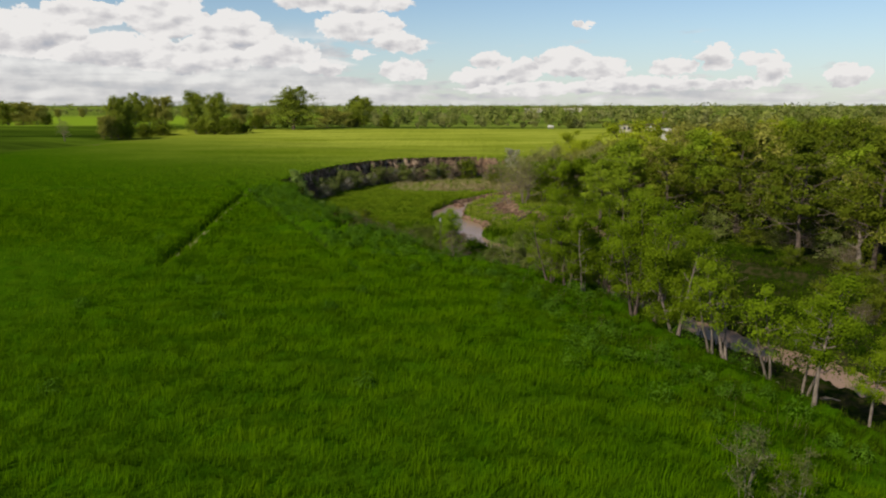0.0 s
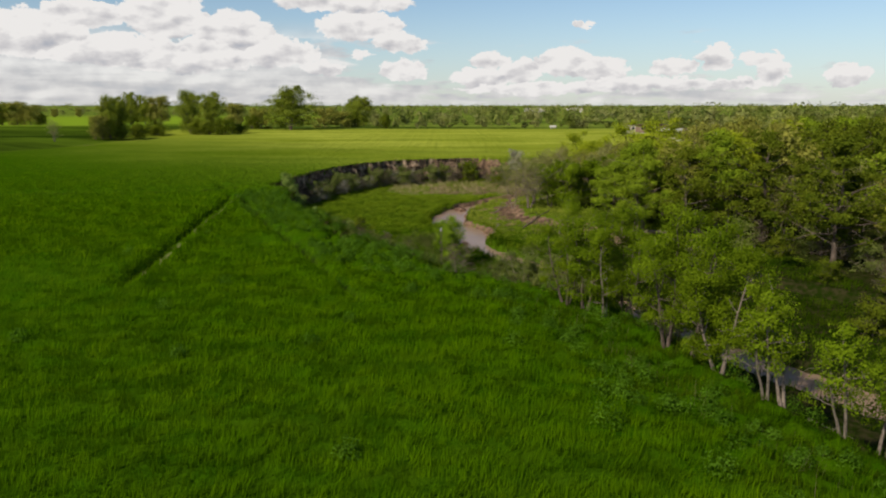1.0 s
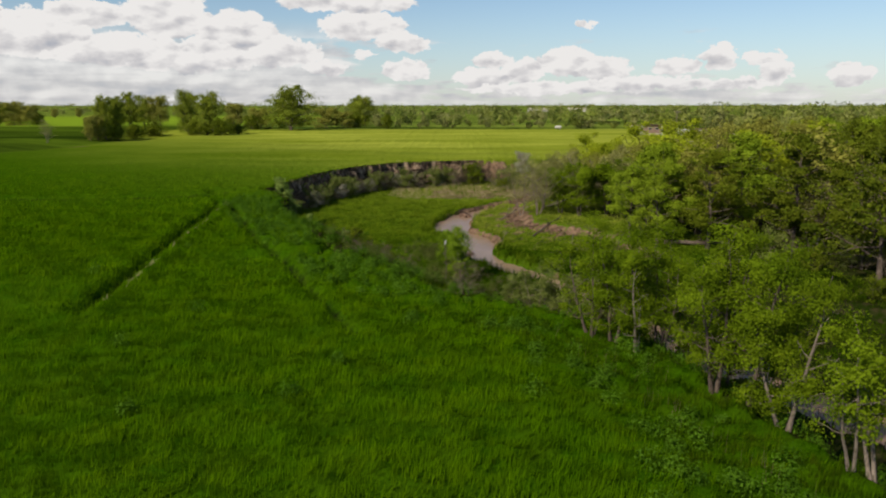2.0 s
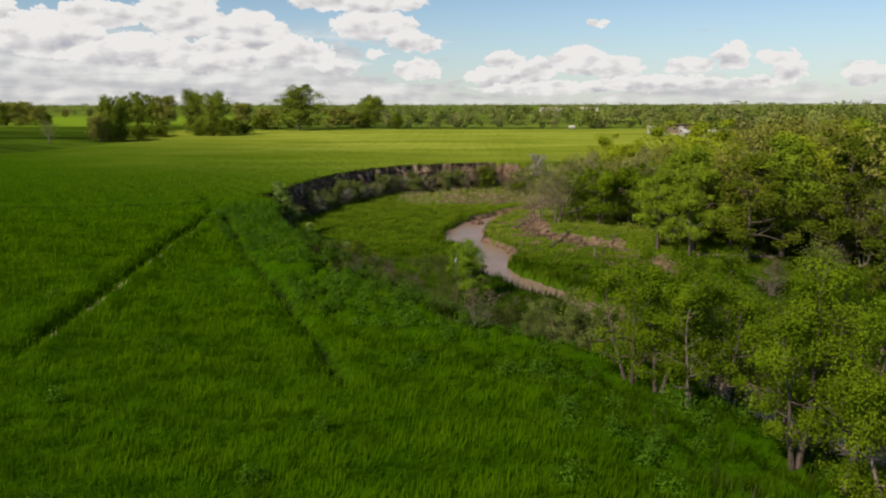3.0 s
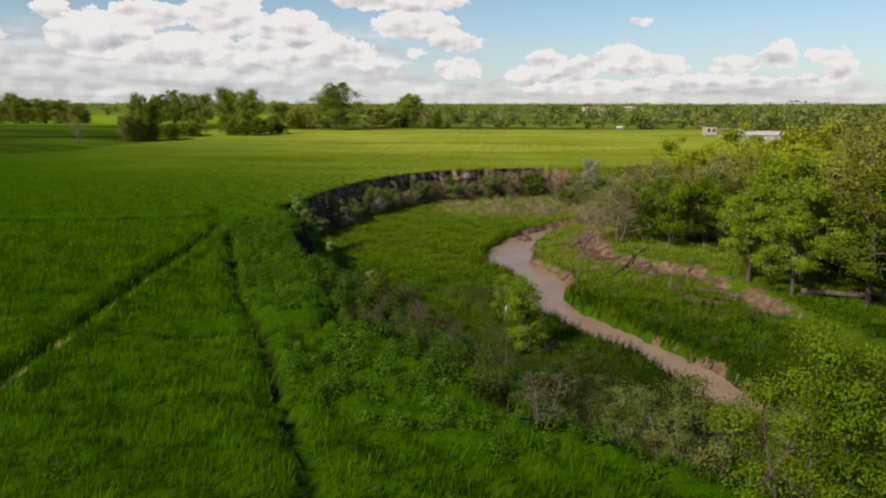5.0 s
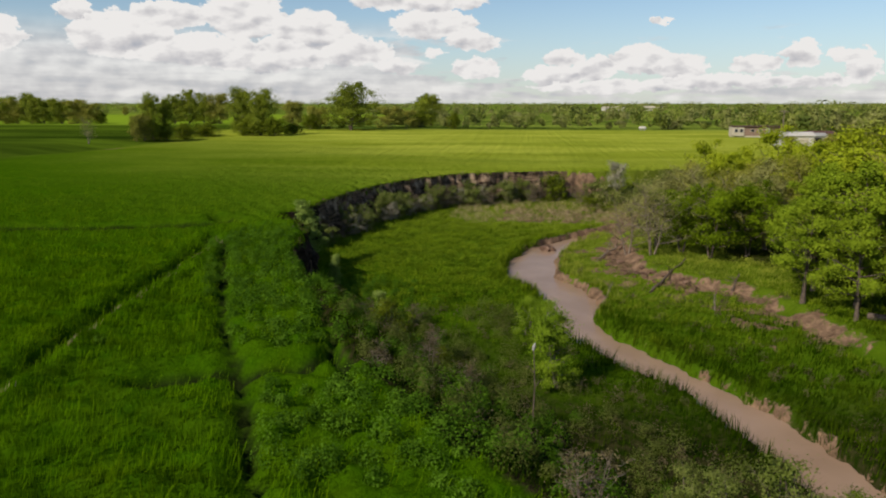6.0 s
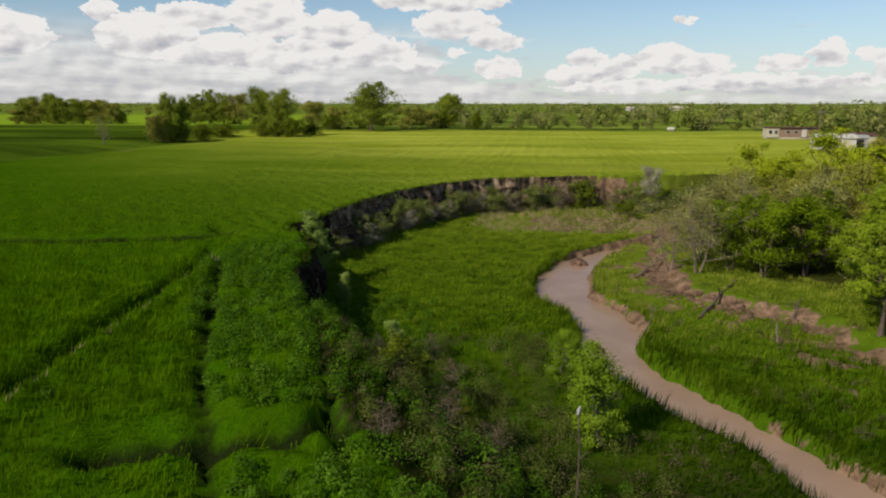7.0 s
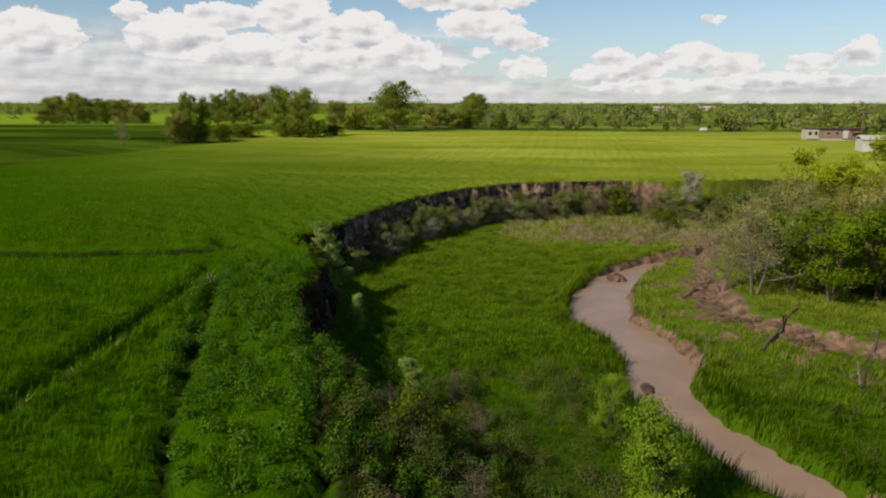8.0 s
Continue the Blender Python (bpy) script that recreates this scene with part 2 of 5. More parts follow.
def earth(name, dark, mid, light):
    m = Mat(name)
    p = m.position()
    layers = m.noise(1.3, 6, p, 0.6, (0.5, 0.5, 3.2))
    c = m.mix(m.ramp(layers, (0.38, 0.0), (0.62, 1.0)), dark, mid)
    c = m.mix(m.ramp(m.noise(0.8, 8, p, 0.7, (1, 1, 0.6)), (0.50, 0.0), (0.66, 1.0)), c, light)
    m.bump(m.noise(3.5, 8, p, 0.7), 1.0, 0.25)
    return m.done(c, 0.95)


def paint(name, colour, rough=0.6, wear=0.25, scale=1.5, metal=0.0):
    m = Mat(name)
    n = m.noise(scale, 6, m.coords(), 0.65)
    c = m.mix(m.math("MULTIPLY", m.ramp(n, (0.45, 0.0), (0.75, 1.0)), wear), colour, tuple(v * 0.45 for v in colour))
    m.bsdf.inputs["Metallic"].default_value = metal
    return m.done(c, rough)


def creek_water():
    m = Mat("muddy_water")
    c = m.mix(m.ramp(m.noise(0.35, 4), (0.35, 0.0), (0.7, 1.0)), (0.262, 0.170, 0.112), (0.315, 0.208, 0.142))
    m.bump(m.noise(2.2, 4, None, 0.5, (1, 0.6, 1)), 0.10, 0.05)
    m.bsdf.inputs["Specular IOR Level"].default_value = 0.12
    return m.done(c, 0.25)


M_GROUND = grass_ground()
M_BLADE = blades("meadow_blades", (0.03406, 0.08934, 0.000258), (0.06244, 0.1514, 0.000516), (0.1183, 0.1869, 0.00086), True, drift=0.55, ends=(0.09933, 0.196, 0.001032))
M_BLADE_LOW = blades("floodplain_blades", (0.026, 0.062, 0.0006), (0.086, 0.164, 0.002), (0.165, 0.215, 0.006), mottle=0.6, drift=0.4, ends=(0.250, 0.325, 0.022))
M_BLADE_RANK = blades("rank_blades", (0.0112, 0.0336, 0.00048), (0.0448, 0.0928, 0.0016), (0.0784, 0.108, 0.0048), mottle=0.6)
M_BLADE_VERGE = blades("verge_blades", (0.015, 0.0405, 0.00045), (0.039, 0.084, 0.0015), (0.0675, 0.09375, 0.0045), drift=0.5)
M_BLADE_BAR = blades("bar_blades", (0.050, 0.095, 0.001), (0.140, 0.210, 0.005), (0.240, 0.255, 0.025), mottle=0.4, ends=(0.390, 0.410, 0.065))
M_STRAW = leaves("dry_weeds", (0.050, 0.042, 0.018), (0.175, 0.135, 0.075), 0.1)
M_SEED = blades("meadow_seed_heads", (0.05676, 0.1307, 0.00086), (0.1049, 0.1978, 0.00172), (0.1393, 0.2064, 0.00258), True, drift=0.4)
M_SAGE = leaves("sage_leaves", (0.0187, 0.0629, 0.00255), (0.0935, 0.1913, 0.0119), 0.25)
M_SCRUB = leaves("scrub_leaves", (0.0204, 0.0357, 0.00595), (0.1275, 0.1487, 0.03825), 0.3)
M_COTTON = leaves("cottonwood_leaves", (0.0946, 0.153, 0.0063), (0.274, 0.358, 0.021), 0.2)
M_BRIGHT = leaves("young_leaves", (0.161, 0.209, 0.0063), (0.38, 0.435, 0.021), 0.35)
M_OLIVE = leaves("olive_leaves", (0.144, 0.149, 0.021), (0.346, 0.326, 0.063), 0.3)
M_SAPLING = leaves("pale_sapling_leaves", (0.120, 0.185, 0.030), (0.300, 0.385, 0.090), 0.1)
M_SHRUB = leaves("shrub_leaves", (0.060, 0.085, 0.014), (0.215, 0.245, 0.060), 0.2)
M_WILLOW = leaves("willow_leaves", (0.145, 0.148, 0.042), (0.370, 0.350, 0.115), 0.3)
M_FIELDTREE = leaves("meadow_tree_leaves", (0.075, 0.105, 0.008), (0.250, 0.290, 0.034), 0.5)
M_DARKLEAF = leaves("dark_leaves", (0.0391, 0.063, 0.003), (0.1437, 0.1733, 0.012), 0.3)
M_BANKLEAF = leaves("bank_tree_leaves", (0.0443, 0.0804, 0.00172), (0.168, 0.241, 0.00774), 0.2)
M_TAN = blades("tan_weeds", (0.26, 0.19, 0.10), (0.54, 0.41, 0.25), (0.36, 0.31, 0.13))
M_FRESH = leaves("fresh_sapling_leaves", (0.085, 0.150, 0.006), (0.235, 0.335, 0.022), 0.2)
M_GREY = leaves("silver_leaves", (0.19, 0.175, 0.12), (0.42, 0.385, 0.29), 0.2)
M_BARK = bark("bark", (0.045, 0.032, 0.024), (0.17, 0.13, 0.10))
M_PALEBARK = bark("pale_bark", (0.090, 0.070, 0.052), (0.27, 0.215, 0.170))
M_TWIG = bark("dry_twigs", (0.10, 0.075, 0.055), (0.27, 0.21, 0.165))
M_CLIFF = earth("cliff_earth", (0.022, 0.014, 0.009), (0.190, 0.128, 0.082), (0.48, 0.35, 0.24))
# darker copy of the cliff earth: shade of the near stretch put into its colour
M_SHADECLIFF = earth("shaded_cliff_earth", (0.010, 0.006, 0.004), (0.038, 0.024, 0.016), (0.100, 0.066, 0.045))
M_WATER = creek_water()
M_FARWOOD = far_leaves()


# ---------------------------------------------------------------- mesh helpers
def mesh_of(name, verts, faces, mats, index=None, smooth=False):
    """One mesh from arrays: verts (n, 3), faces (m, 3 or 4)."""
    verts, faces = np.asarray(verts, np.float32), np.asarray(faces, np.int32)
    me = bpy.data.meshes.new(name)
    k = faces.shape[1]
    me.vertices.add(len(verts))
    me.vertices.foreach_set("co", verts.ravel())
    me.loops.add(faces.size)
    me.loops.foreach_set("vertex_index", faces.ravel())
    me.polygons.add(len(faces))
    me.polygons.foreach_set("loop_start", np.arange(0, faces.size, k, dtype=np.int32))
    for m in mats if isinstance(mats, (list, tuple)) else [mats]:
        me.materials.append(m)
    if index is not None:
        me.polygons.foreach_set("material_index", np.asarray(index, np.int32))
    me.polygons.foreach_set("use_smooth", np.full(len(faces), smooth))
    me.update(calc_edges=True)
    return me


def part(name, data, parent, label=""):
    """Links a mesh, or a bmesh with its material, as one object under a thing or a part."""
    if isinstance(data, tuple):
        bm, mat = data
        me = bpy.data.meshes.new(name)
        bm.to_mesh(me)
        bm.free()
        me.materials.append(mat)
        data = me
    ob = new(name, data)
    ob.parent = parent
    return tagged(ob, label)


def thing(name, label, category, m=None, group="", kind=""):
    ob = new(name)
    if m is not None:
        ob.matrix_basis = m
    return tagged(ob, label, category, group, kind)


def box_bm(x0, y0, z0, x1, y1, z1, bevel=0.0):
    bm = bmesh.new()
    bmesh.ops.create_cube(bm, size=1)
    for v in bm.verts:
        v.co = Vector((x0 + (v.co.x + 0.5) * (x1 - x0), y0 + (v.co.y + 0.5) * (y1 - y0), z0 + (v.co.z + 0.5) * (z1 - z0)))
    if bevel:
        bmesh.ops.bevel(bm, geom=bm.edges[:], offset=bevel, segments=2, affect="EDGES")
    return bm


class Soup:
    """Collects pieces of mesh as arrays."""

    def __init__(self):
        self.v, self.f, self.count = [], [], 0

    def add(self, verts, faces):
        self.v.append(np.asarray(verts, np.float32))
        self.f.append(np.asarray(faces, np.int32) + self.count)
        self.count += len(verts)

    def mesh(self, name, mat, smooth=False):
        return mesh_of(name, np.concatenate(self.v), np.concatenate(self.f), mat, smooth=smooth)


def tube(soup, path, radii, sides=6):
    path, radii = np.asarray(path, float), np.asarray(radii, float)
    along = np.gradient(path, axis=0)
    along /= np.linalg.norm(along, axis=1, keepdims=True) + 1e-9
    ref = np.where(np.abs(along[:, 2:3]) > 0.9, np.array([[1.0, 0, 0]]), np.array([[0, 0, 1.0]]))
    u = np.cross(along, ref)
    u /= np.linalg.norm(u, axis=1, keepdims=True) + 1e-9
    w = np.cross(along, u)
    a = np.linspace(0, 2 * np.pi, sides, endpoint=False)
    ring = np.cos(a)[None, :, None] * u[:, None] + np.sin(a)[None, :, None] * w[:, None]
    v = (path[:, None] + ring * radii[:, None, None]).reshape(-1, 3)
    k = len(path)
    i, j = np.meshgrid(np.arange(k - 1), np.arange(sides), indexing="ij")
    j2 = (j + 1) % sides
    f = np.stack([i * sides + j, i * sides + j2, (i + 1) * sides + j2, (i + 1) * sides + j], -1).reshape(-1, 4)
    soup.add(v, f)


def leaf_cards(rng, centres, size, outward=None, flat=0.45):
    """Rhombic leaves, one quad each, at the given centres, facing roughly outward from their clump."""
    n = len(centres)
    up = rng.normal(size=(n, 3))
    if outward is not None:
        up = up * 0.55 + outward
        up[:, 2] += flat * 0.6
    else:
        up[:, 2] = np.abs(up[:, 2]) + flat
    up /= np.linalg.norm(up, axis=1, keepdims=True) + 1e-9
    u = np.cross(up, rng.normal(size=(n, 3)))
    u /= np.linalg.norm(u, axis=1, keepdims=True) + 1e-9
    w = np.cross(up, u)
    s = size * rng.uniform(0.6, 1.35, (n, 1))
    v = np.stack([centres - u * s, centres - w * s * 0.62 + up * s * 0.12, centres + u * s, centres + w * s * 0.62 + up * s * 0.12], 1).reshape(-1, 3)
    return v, np.arange(4 * n).reshape(-1, 4)


# ---------------------------------------------------------------- lie of the land
# rim of the valley: x, y, height of the rim, width of the slope below it
RIM = [(33, 131, 0, 5), (20.7, 129.5, 0, 4), (11.6, 126.4, 0, 2.6), (4.8, 125.2, 0, 0.6), (-1.9, 122.8, 0, 0.5), (-8.4, 119.8, 0, 0.5),
       (-12.9, 113.8, 0, 0.5), (-15.7, 107.8, 0, 0.5), (-17.8, 101.3, 0, 0.5), (-19.2, 92, 0, 0.5), (-19.7, 87, 0, 0.5),
       (-20.7, 82.0, 0, 0.5), (-18.0, 79.2, 0, 0.5), (-16.0, 74.3, 0, 0.5), (-15.0, 69, 0, 0.5)]
RIM += [(-13.8, 65, 0, 0.6), (-12.4, 62.2, 0, 2.5), (-10.5, 58.2, 0, 6), (-8.9, 54.2, 0, 8), (-7.2, 50, 0, 9), (-4.8, 46.2, -0.1, 9), (-2, 42.5, -0.3, 8),
        (1.5, 39.3, -0.6, 6), (5, 37.6, -0.9, 4.0), (7.8, 36.2, -1.1, 3.2), (9.5, 34.0, -1.2, 3.0), (10.4, 31.0, -1.2, 3.0), (11.4, 26.8, -1.2, 3.0),
        (12.7, 22, -1.2, 3.2), (14.1, 18.0, -1.2, 3.4), (15.6, 14, -1.2, 3.5), (18.5, 8, -1.2, 3.5)]
RIM += [(22, 1, -1.2, 4), (28, -12, -1.2, 4), (38, -60, -1.2, 4), (120, -60, 0, 10), (95, 20, 0, 14), (66, 60, 0, 14), (56, 95, 0, 12), (46, 122, 0, 8)]
# middle line and half width of the creek
CREEK = [(36, 118, 1.0), (24, 115, 0.9), (16.5, 110, 0.8), (13, 105, 0.8), (10.0, 101.3, 0.8), (6.0, 98, 1.1), (2.4, 92.5, 1.5), (0.9, 86.4, 1.9), (0.7, 80.4, 1.9), (2.8, 77.3, 1.8),
         (3.7, 73.4, 1.75), (3.1, 68.7, 1.5), (4.6, 64.9, 1.4), (6.7, 61.2, 1.45), (8.6, 58.4, 1.15), (10.5, 54.0, 1.35), (11.6, 49.8, 1.35)]
CREEK += [(12.8, 45.6, 1.5), (14.3, 41.6, 1.5), (16.4, 36.8, 1.5), (18.8, 32.2, 1.6), (22, 26.8, 1.7), (26, 20, 1.8), (32, 10, 1.8), (42, -20, 1.8), (50, -60, 1.8)]
TERRACE = [(12.6, 108), (9.8, 98), (9.2, 90), (8.6, 82.3), (10.3, 78.0), (13.0, 75.6), (15.5, 73.6), (17.2, 67), (19.3, 58), (23, 49), (31, 41), (47, 33), (74, 22),
           (140, 0), (140, 130), (40, 130), (22, 118)]
DITCHES = [
    ([(-22, 72.6), (-20.8, 68.2), (-19.4, 57), (-18.3, 48.8), (-17.2, 41), (-16.2, 33.4)], 0.28, 0.36, 0.26),
    ([(-20.6, 71), (-16.9, 61.8), (-12.8, 52.0), (-9.8, 46.2), (-7.4, 40.6), (-5.0, 35.4), (-3.2, 31.0)], 0.25, 0.28, 0.12),
    ([(-12.9, 45.9), (-11.4, 46.5), (-9.9, 47.0), (-8.1, 47.6), (-6.6, 48.8), (-5.7, 49.2)], 0.85, 0.46, 0.10),
    ([(-12.3, 62.1), (-10.2, 57.4), (-8.5, 52.8), (-7.3, 49.6), (-5.8, 46)], 0.20, 0.34, 0.14),
    ([(-62, 73), (-42, 74.6), (-34.2, 75.6), (-28.6, 77.2), (-24, 78.8)], 1.50, 0.40, 0.03),
    ([(-20.7, 82.0), (-23.3, 81.4), (-25, 80.8)], 0.7, 0.6, 0.16),
    ([(-23.4, 41.2), (-22.2, 43.2), (-21.0, 45.2)], 0.28, 0.34, 0.10),
]
WATER_Z = -4.6


def to_line(x, y, pts, closed=False):
    """Distance to a polyline, and the other columns of its nearest place."""
    p = np.array(pts, float)
    if closed:
        p = np.vstack([p, p[:1]])
    best = np.full(x.shape, 1e9)
    extra = np.zeros(x.shape + (p.shape[1] - 2,))
    for a, b in zip(p[:-1], p[1:]):
        d = b[:2] - a[:2]
        t = np.clip(((x - a[0]) * d[0] + (y - a[1]) * d[1]) / (d @ d), 0, 1)
        r = np.hypot(x - a[0] - t * d[0], y - a[1] - t * d[1])
        near = r < best
        best = np.where(near, r, best)
        if p.shape[1] > 2:
            extra = np.where(near[..., None], a[2:] + t[..., None] * (b[2:] - a[2:]), extra)
    return best, extra


def inside(x, y, pts):
    p = np.array(pts, float)[:, :2]
    hit = np.zeros(x.shape, bool)
    for a, b in zip(p, np.roll(p, -1, 0)):
        if a[1] != b[1]:
            hit ^= ((a[1] > y) != (b[1] > y)) & (x < (b[0] - a[0]) * (y - a[1]) / (b[1] - a[1]) + a[0])
    return hit


def step(v, a, b):
    t = np.clip((v - a) / (b - a), 0, 1)
    return t * t * (3 - 2 * t)


def wobble(x, y, size, seed=0):
    """Smooth uneven waves between -1 and 1."""
    r = np.random.RandomState(seed)
    s = np.zeros(np.shape(x))
    for k in range(7):
        a, ph, f = r.uniform(0, 6.28), r.uniform(0, 6.28), (1 + 0.45 * k) * 6.28 / size
        s = s + np.sin((x * np.cos(a) + y * np.sin(a)) * f + ph + 1.3 * np.sin((x * np.sin(a) - y * np.cos(a)) * f * 0.6 + ph)) / (1 + 0.3 * k)
    return s / 3.0


def land(x, y, full=False):
    """Height of the ground, and the measures that its surface depends on."""
    x, y = np.asarray(x, float), np.asarray(y, float)
    ragged = 0.35 * wobble(x, y, 5.0, 3) + 0.25 * wobble(x, y, 2.0, 4)
    d, e = to_line(x, y, RIM, True)
    zb, w = e[..., 0], e[..., 1]
    low = inside(x, y, RIM)
    d = np.where(low, d, -d)
    dr = d + np.where(w < 2, ragged, 0.5 * ragged)
    c, ce = to_line(x, y, CREEK)
    hw = ce[..., 0] + 0.28 * wobble(x, y, 4.0, 7) + 0.14 * wobble(x, y, 1.6, 14)
    terrace = np.where(inside(x, y, TERRACE), 1, -1) * to_line(x, y, TERRACE, True)[0] + 0.7 * ragged
    plain = -3.95 + 0.10 * wobble(x, y, 9, 1) + 0.06 * wobble(x, y, 2.5, 2) - 0.08 * step(c - hw, 8, 0) + 0.10 * wobble(x, y, 1.7, 13)
    up = step(terrace, -0.5, 0.7)
    floor = plain + up * (1.0 + 0.05 * step(terrace, 0, 10)) + 0.35 * step(terrace, -6, -1) * (1 - up)
    floor = np.where(c < hw + 1.2, -5.3 + (floor + 5.3) * step(c - hw, -0.25, 0.5), floor)
    t = np.clip(dr / np.maximum(w, 0.1), 0, 1)
    fall = np.where(w < 2, step(t, 0, 1), 0.45 * t + 0.55 * step(t, 0, 1))
    z_low = zb + (floor - zb) * fall
    talus = np.where((w < 2) & (dr > 0), 0.9 * np.exp(-np.maximum(dr - 0.6, 0) / 1.3) * (0.7 + 0.5 * wobble(x, y, 6, 9)), 0)
    z_low = z_low + talus * fall
    z_field = zb * np.exp(-((np.minimum(d, 0) / 7.0) ** 2)) + 0.07 * wobble(x, y, 14, 5) + 0.05 * wobble(x, y, 3.2, 6) + 0.03 * wobble(x, y, 1.3, 8)
    tussock = step(d, -11, -2)
    z_field = z_field + (0.10 + 0.20 * tussock) * wobble(x, y, 1.9, 51) + 0.08 * wobble(x, y + 0.6 * x, 5.5, 52)
    z = np.where(dr > 0, z_low, z_field)
    groove = np.zeros(x.shape)
    for line, width, depth, lip in DITCHES:
        g = to_line(x, y, line)[0] + 0.18 * wobble(x, y, 3.0, 11) + 0.1 * wobble(x, y, 1.1, 12)
        z = z - 1.5 * depth * np.exp(-((g / width) ** 2)) + lip * np.exp(-(((g - width - 0.75) / 0.5) ** 2))
        groove = np.maximum(groove, np.exp(-((g / width) ** 2)))
    # old channel left of the meadow, and the long fall of the plain
    west = to_line(x, y, [(-150, 104), (-104, 138), (-97, 165), (-93, 190), (-92, 235)])[0]
    z = z - 1.6 * np.exp(-((west / 9.0) ** 2))
    r = np.hypot(x, y)
    z = z - np.where(r > 200, 10 * (1 - np.exp(-(r - 200) / 2000)), 0)
    if full:
        return z, dict(d=dr, w=w, c=c - hw, terrace=terrace, groove=groove, west=west, r=r)
    return z


FX, FY = np.arange(-92, 44, 0.25), np.arange(0, 158, 0.25)
FIELDS = {}


def quick(x, y):
    """The same measures as land(), read from one fine table of the land near the creek."""
    if not FIELDS:
        z, more = land(*np.meshgrid(FX, FY), True)
        FIELDS.update(more, z=z)
    u, w = np.clip((x - FX[0]) / 0.25, 0, len(FX) - 1.001), np.clip((y - FY[0]) / 0.25, 0, len(FY) - 1.001)
    i, j = u.astype(int), w.astype(int)
    u, w = u - i, w - j
    return {k: (f[j, i] * (1 - u) + f[j, i + 1] * u) * (1 - w) + (f[j + 1, i] * (1 - u) + f[j + 1, i + 1] * u) * w for k, f in FIELDS.items()}


def height(x, y):
    return float(land(np.array([x]), np.array([y]))[0])


def spread(lo, hi, fine, far_lo, far_hi):
    """Even spacing between lo and hi, growing outside."""
    mid, s, out_hi, out_lo = list(np.arange(lo, hi, fine)), fine, [], []
    v = hi
    while v < far_hi:
        out_hi.append(v)
        s *= 1.16
        v += s
    s, v = fine, lo - fine
    while v > far_lo:
        out_lo.append(v)
        s *= 1.16
        v -= s
    return np.array(out_lo[::-1] + mid + out_hi)


GX, GY = spread(-42, 36, 0.3, -4000, 4000), spread(6, 132, 0.3, -400, 4850)
gx, gy = np.meshgrid(GX, GY)
gz, info = land(gx, gy, True)
nx, ny = len(GX), len(GY)
ii, jj = np.meshgrid(np.arange(nx - 1), np.arange(ny - 1))
base = (jj * nx + ii).ravel()
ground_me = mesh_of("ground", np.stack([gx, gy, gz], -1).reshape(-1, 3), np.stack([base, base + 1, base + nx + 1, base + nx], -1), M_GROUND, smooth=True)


def bare(x, y):
    """Open earth of the creek bar, as a share."""
    a = np.exp(-((x - 8.3 - 0.5 * wobble(x, y, 4, 61)) / 2.3) ** 2 - ((y - 85) / 8.0) ** 2)
    b = np.exp(-((x - 10.6 - 0.6 * wobble(x, y, 4, 65)) / 2.6) ** 2 - ((y - 100) / 6.0) ** 2)
    return np.maximum(a, b) * (0.8 + 0.5 * wobble(x, y, 3.0, 67))


def put_attr(me, name, values):
    me.attributes.new(name, "FLOAT", "POINT").data.foreach_set("value", np.asarray(values, np.float32).ravel())


slope = np.hypot(*np.gradient(gz, GY, GX))
low = info["d"] > 0
mud = np.where(low, step(slope, 0.45, 1.1) * (info["w"] < 1) + step(slope, 1.8, 2.6) * (info["w"] >= 1), 0.0)
mud = np.maximum(mud, 0.85 * low * step(gy, 103, 107) * step(gy, 119, 114) * step(gx, -6, 0) * step(gx, 17, 12) * step(wobble(gx, gy, 5, 62), -0.5, 0.1))
east = step(info["terrace"], -10, -6.5)
mud = np.maximum(mud * (info["c"] > 0.6), np.exp(-((info["c"] - 0.2) / (0.35 + 0.35 * east)) ** 2) * (0.35 + 0.40 * east + 0.25 * wobble(gx, gy, 3.5, 29)))
mud = np.maximum(mud, low * np.exp(-((info["terrace"] + 0.5 + 0.9 * wobble(gx, gy, 7, 27)) / (1.25 + 0.8 * wobble(gx, gy, 9, 28))) ** 2) * (0.72 + 0.25 * wobble(gx, gy, 4, 26)) * step(gy, 56, 66))
mud = np.maximum(mud, low * 0.62 * step(info["terrace"], -8, -3) * step(info["terrace"], 0.5, -0.5) * step(gy, 56, 62) * step(wobble(gx, gy, 5.5, 23), 0.15, 0.5))
mud = np.maximum(mud, 0.9 * np.exp(-((info["west"] - 6) / 2.0) ** 2) * (info["r"] < 260) * step(wobble(gx, gy, 30, 21), -0.1, 0.4))
mud = np.where(low, mud, mud * 0.5)
mud = np.maximum(mud, 0.62 * np.exp(-(to_line(gx, gy, [(-130, 108), (-86, 128), (-84, 150), (-82, 172), (-72, 192)])[0] / 0.9) ** 2))
mud = np.maximum(mud, bare(gx, gy) * low)
put_attr(ground_me, "soil", mud)
# where the painted ditch shade goes: along the middle of each groove
put_attr(ground_me, "ditch_shade", np.where(low, 0, step(info["groove"], 0.35, 0.8)) * 0.9)
# weedy slope and wood floor, where the ground colour also carries their shade
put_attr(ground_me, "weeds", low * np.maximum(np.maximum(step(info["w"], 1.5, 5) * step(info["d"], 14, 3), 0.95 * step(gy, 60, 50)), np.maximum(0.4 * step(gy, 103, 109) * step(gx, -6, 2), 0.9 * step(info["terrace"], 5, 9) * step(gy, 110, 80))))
put_attr(ground_me, "far", step(gy, 268, 290))
put_attr(ground_me, "crop", step(gy, 334, 340) * step(gy, 700, 560) * step(-gx, 92, 100))
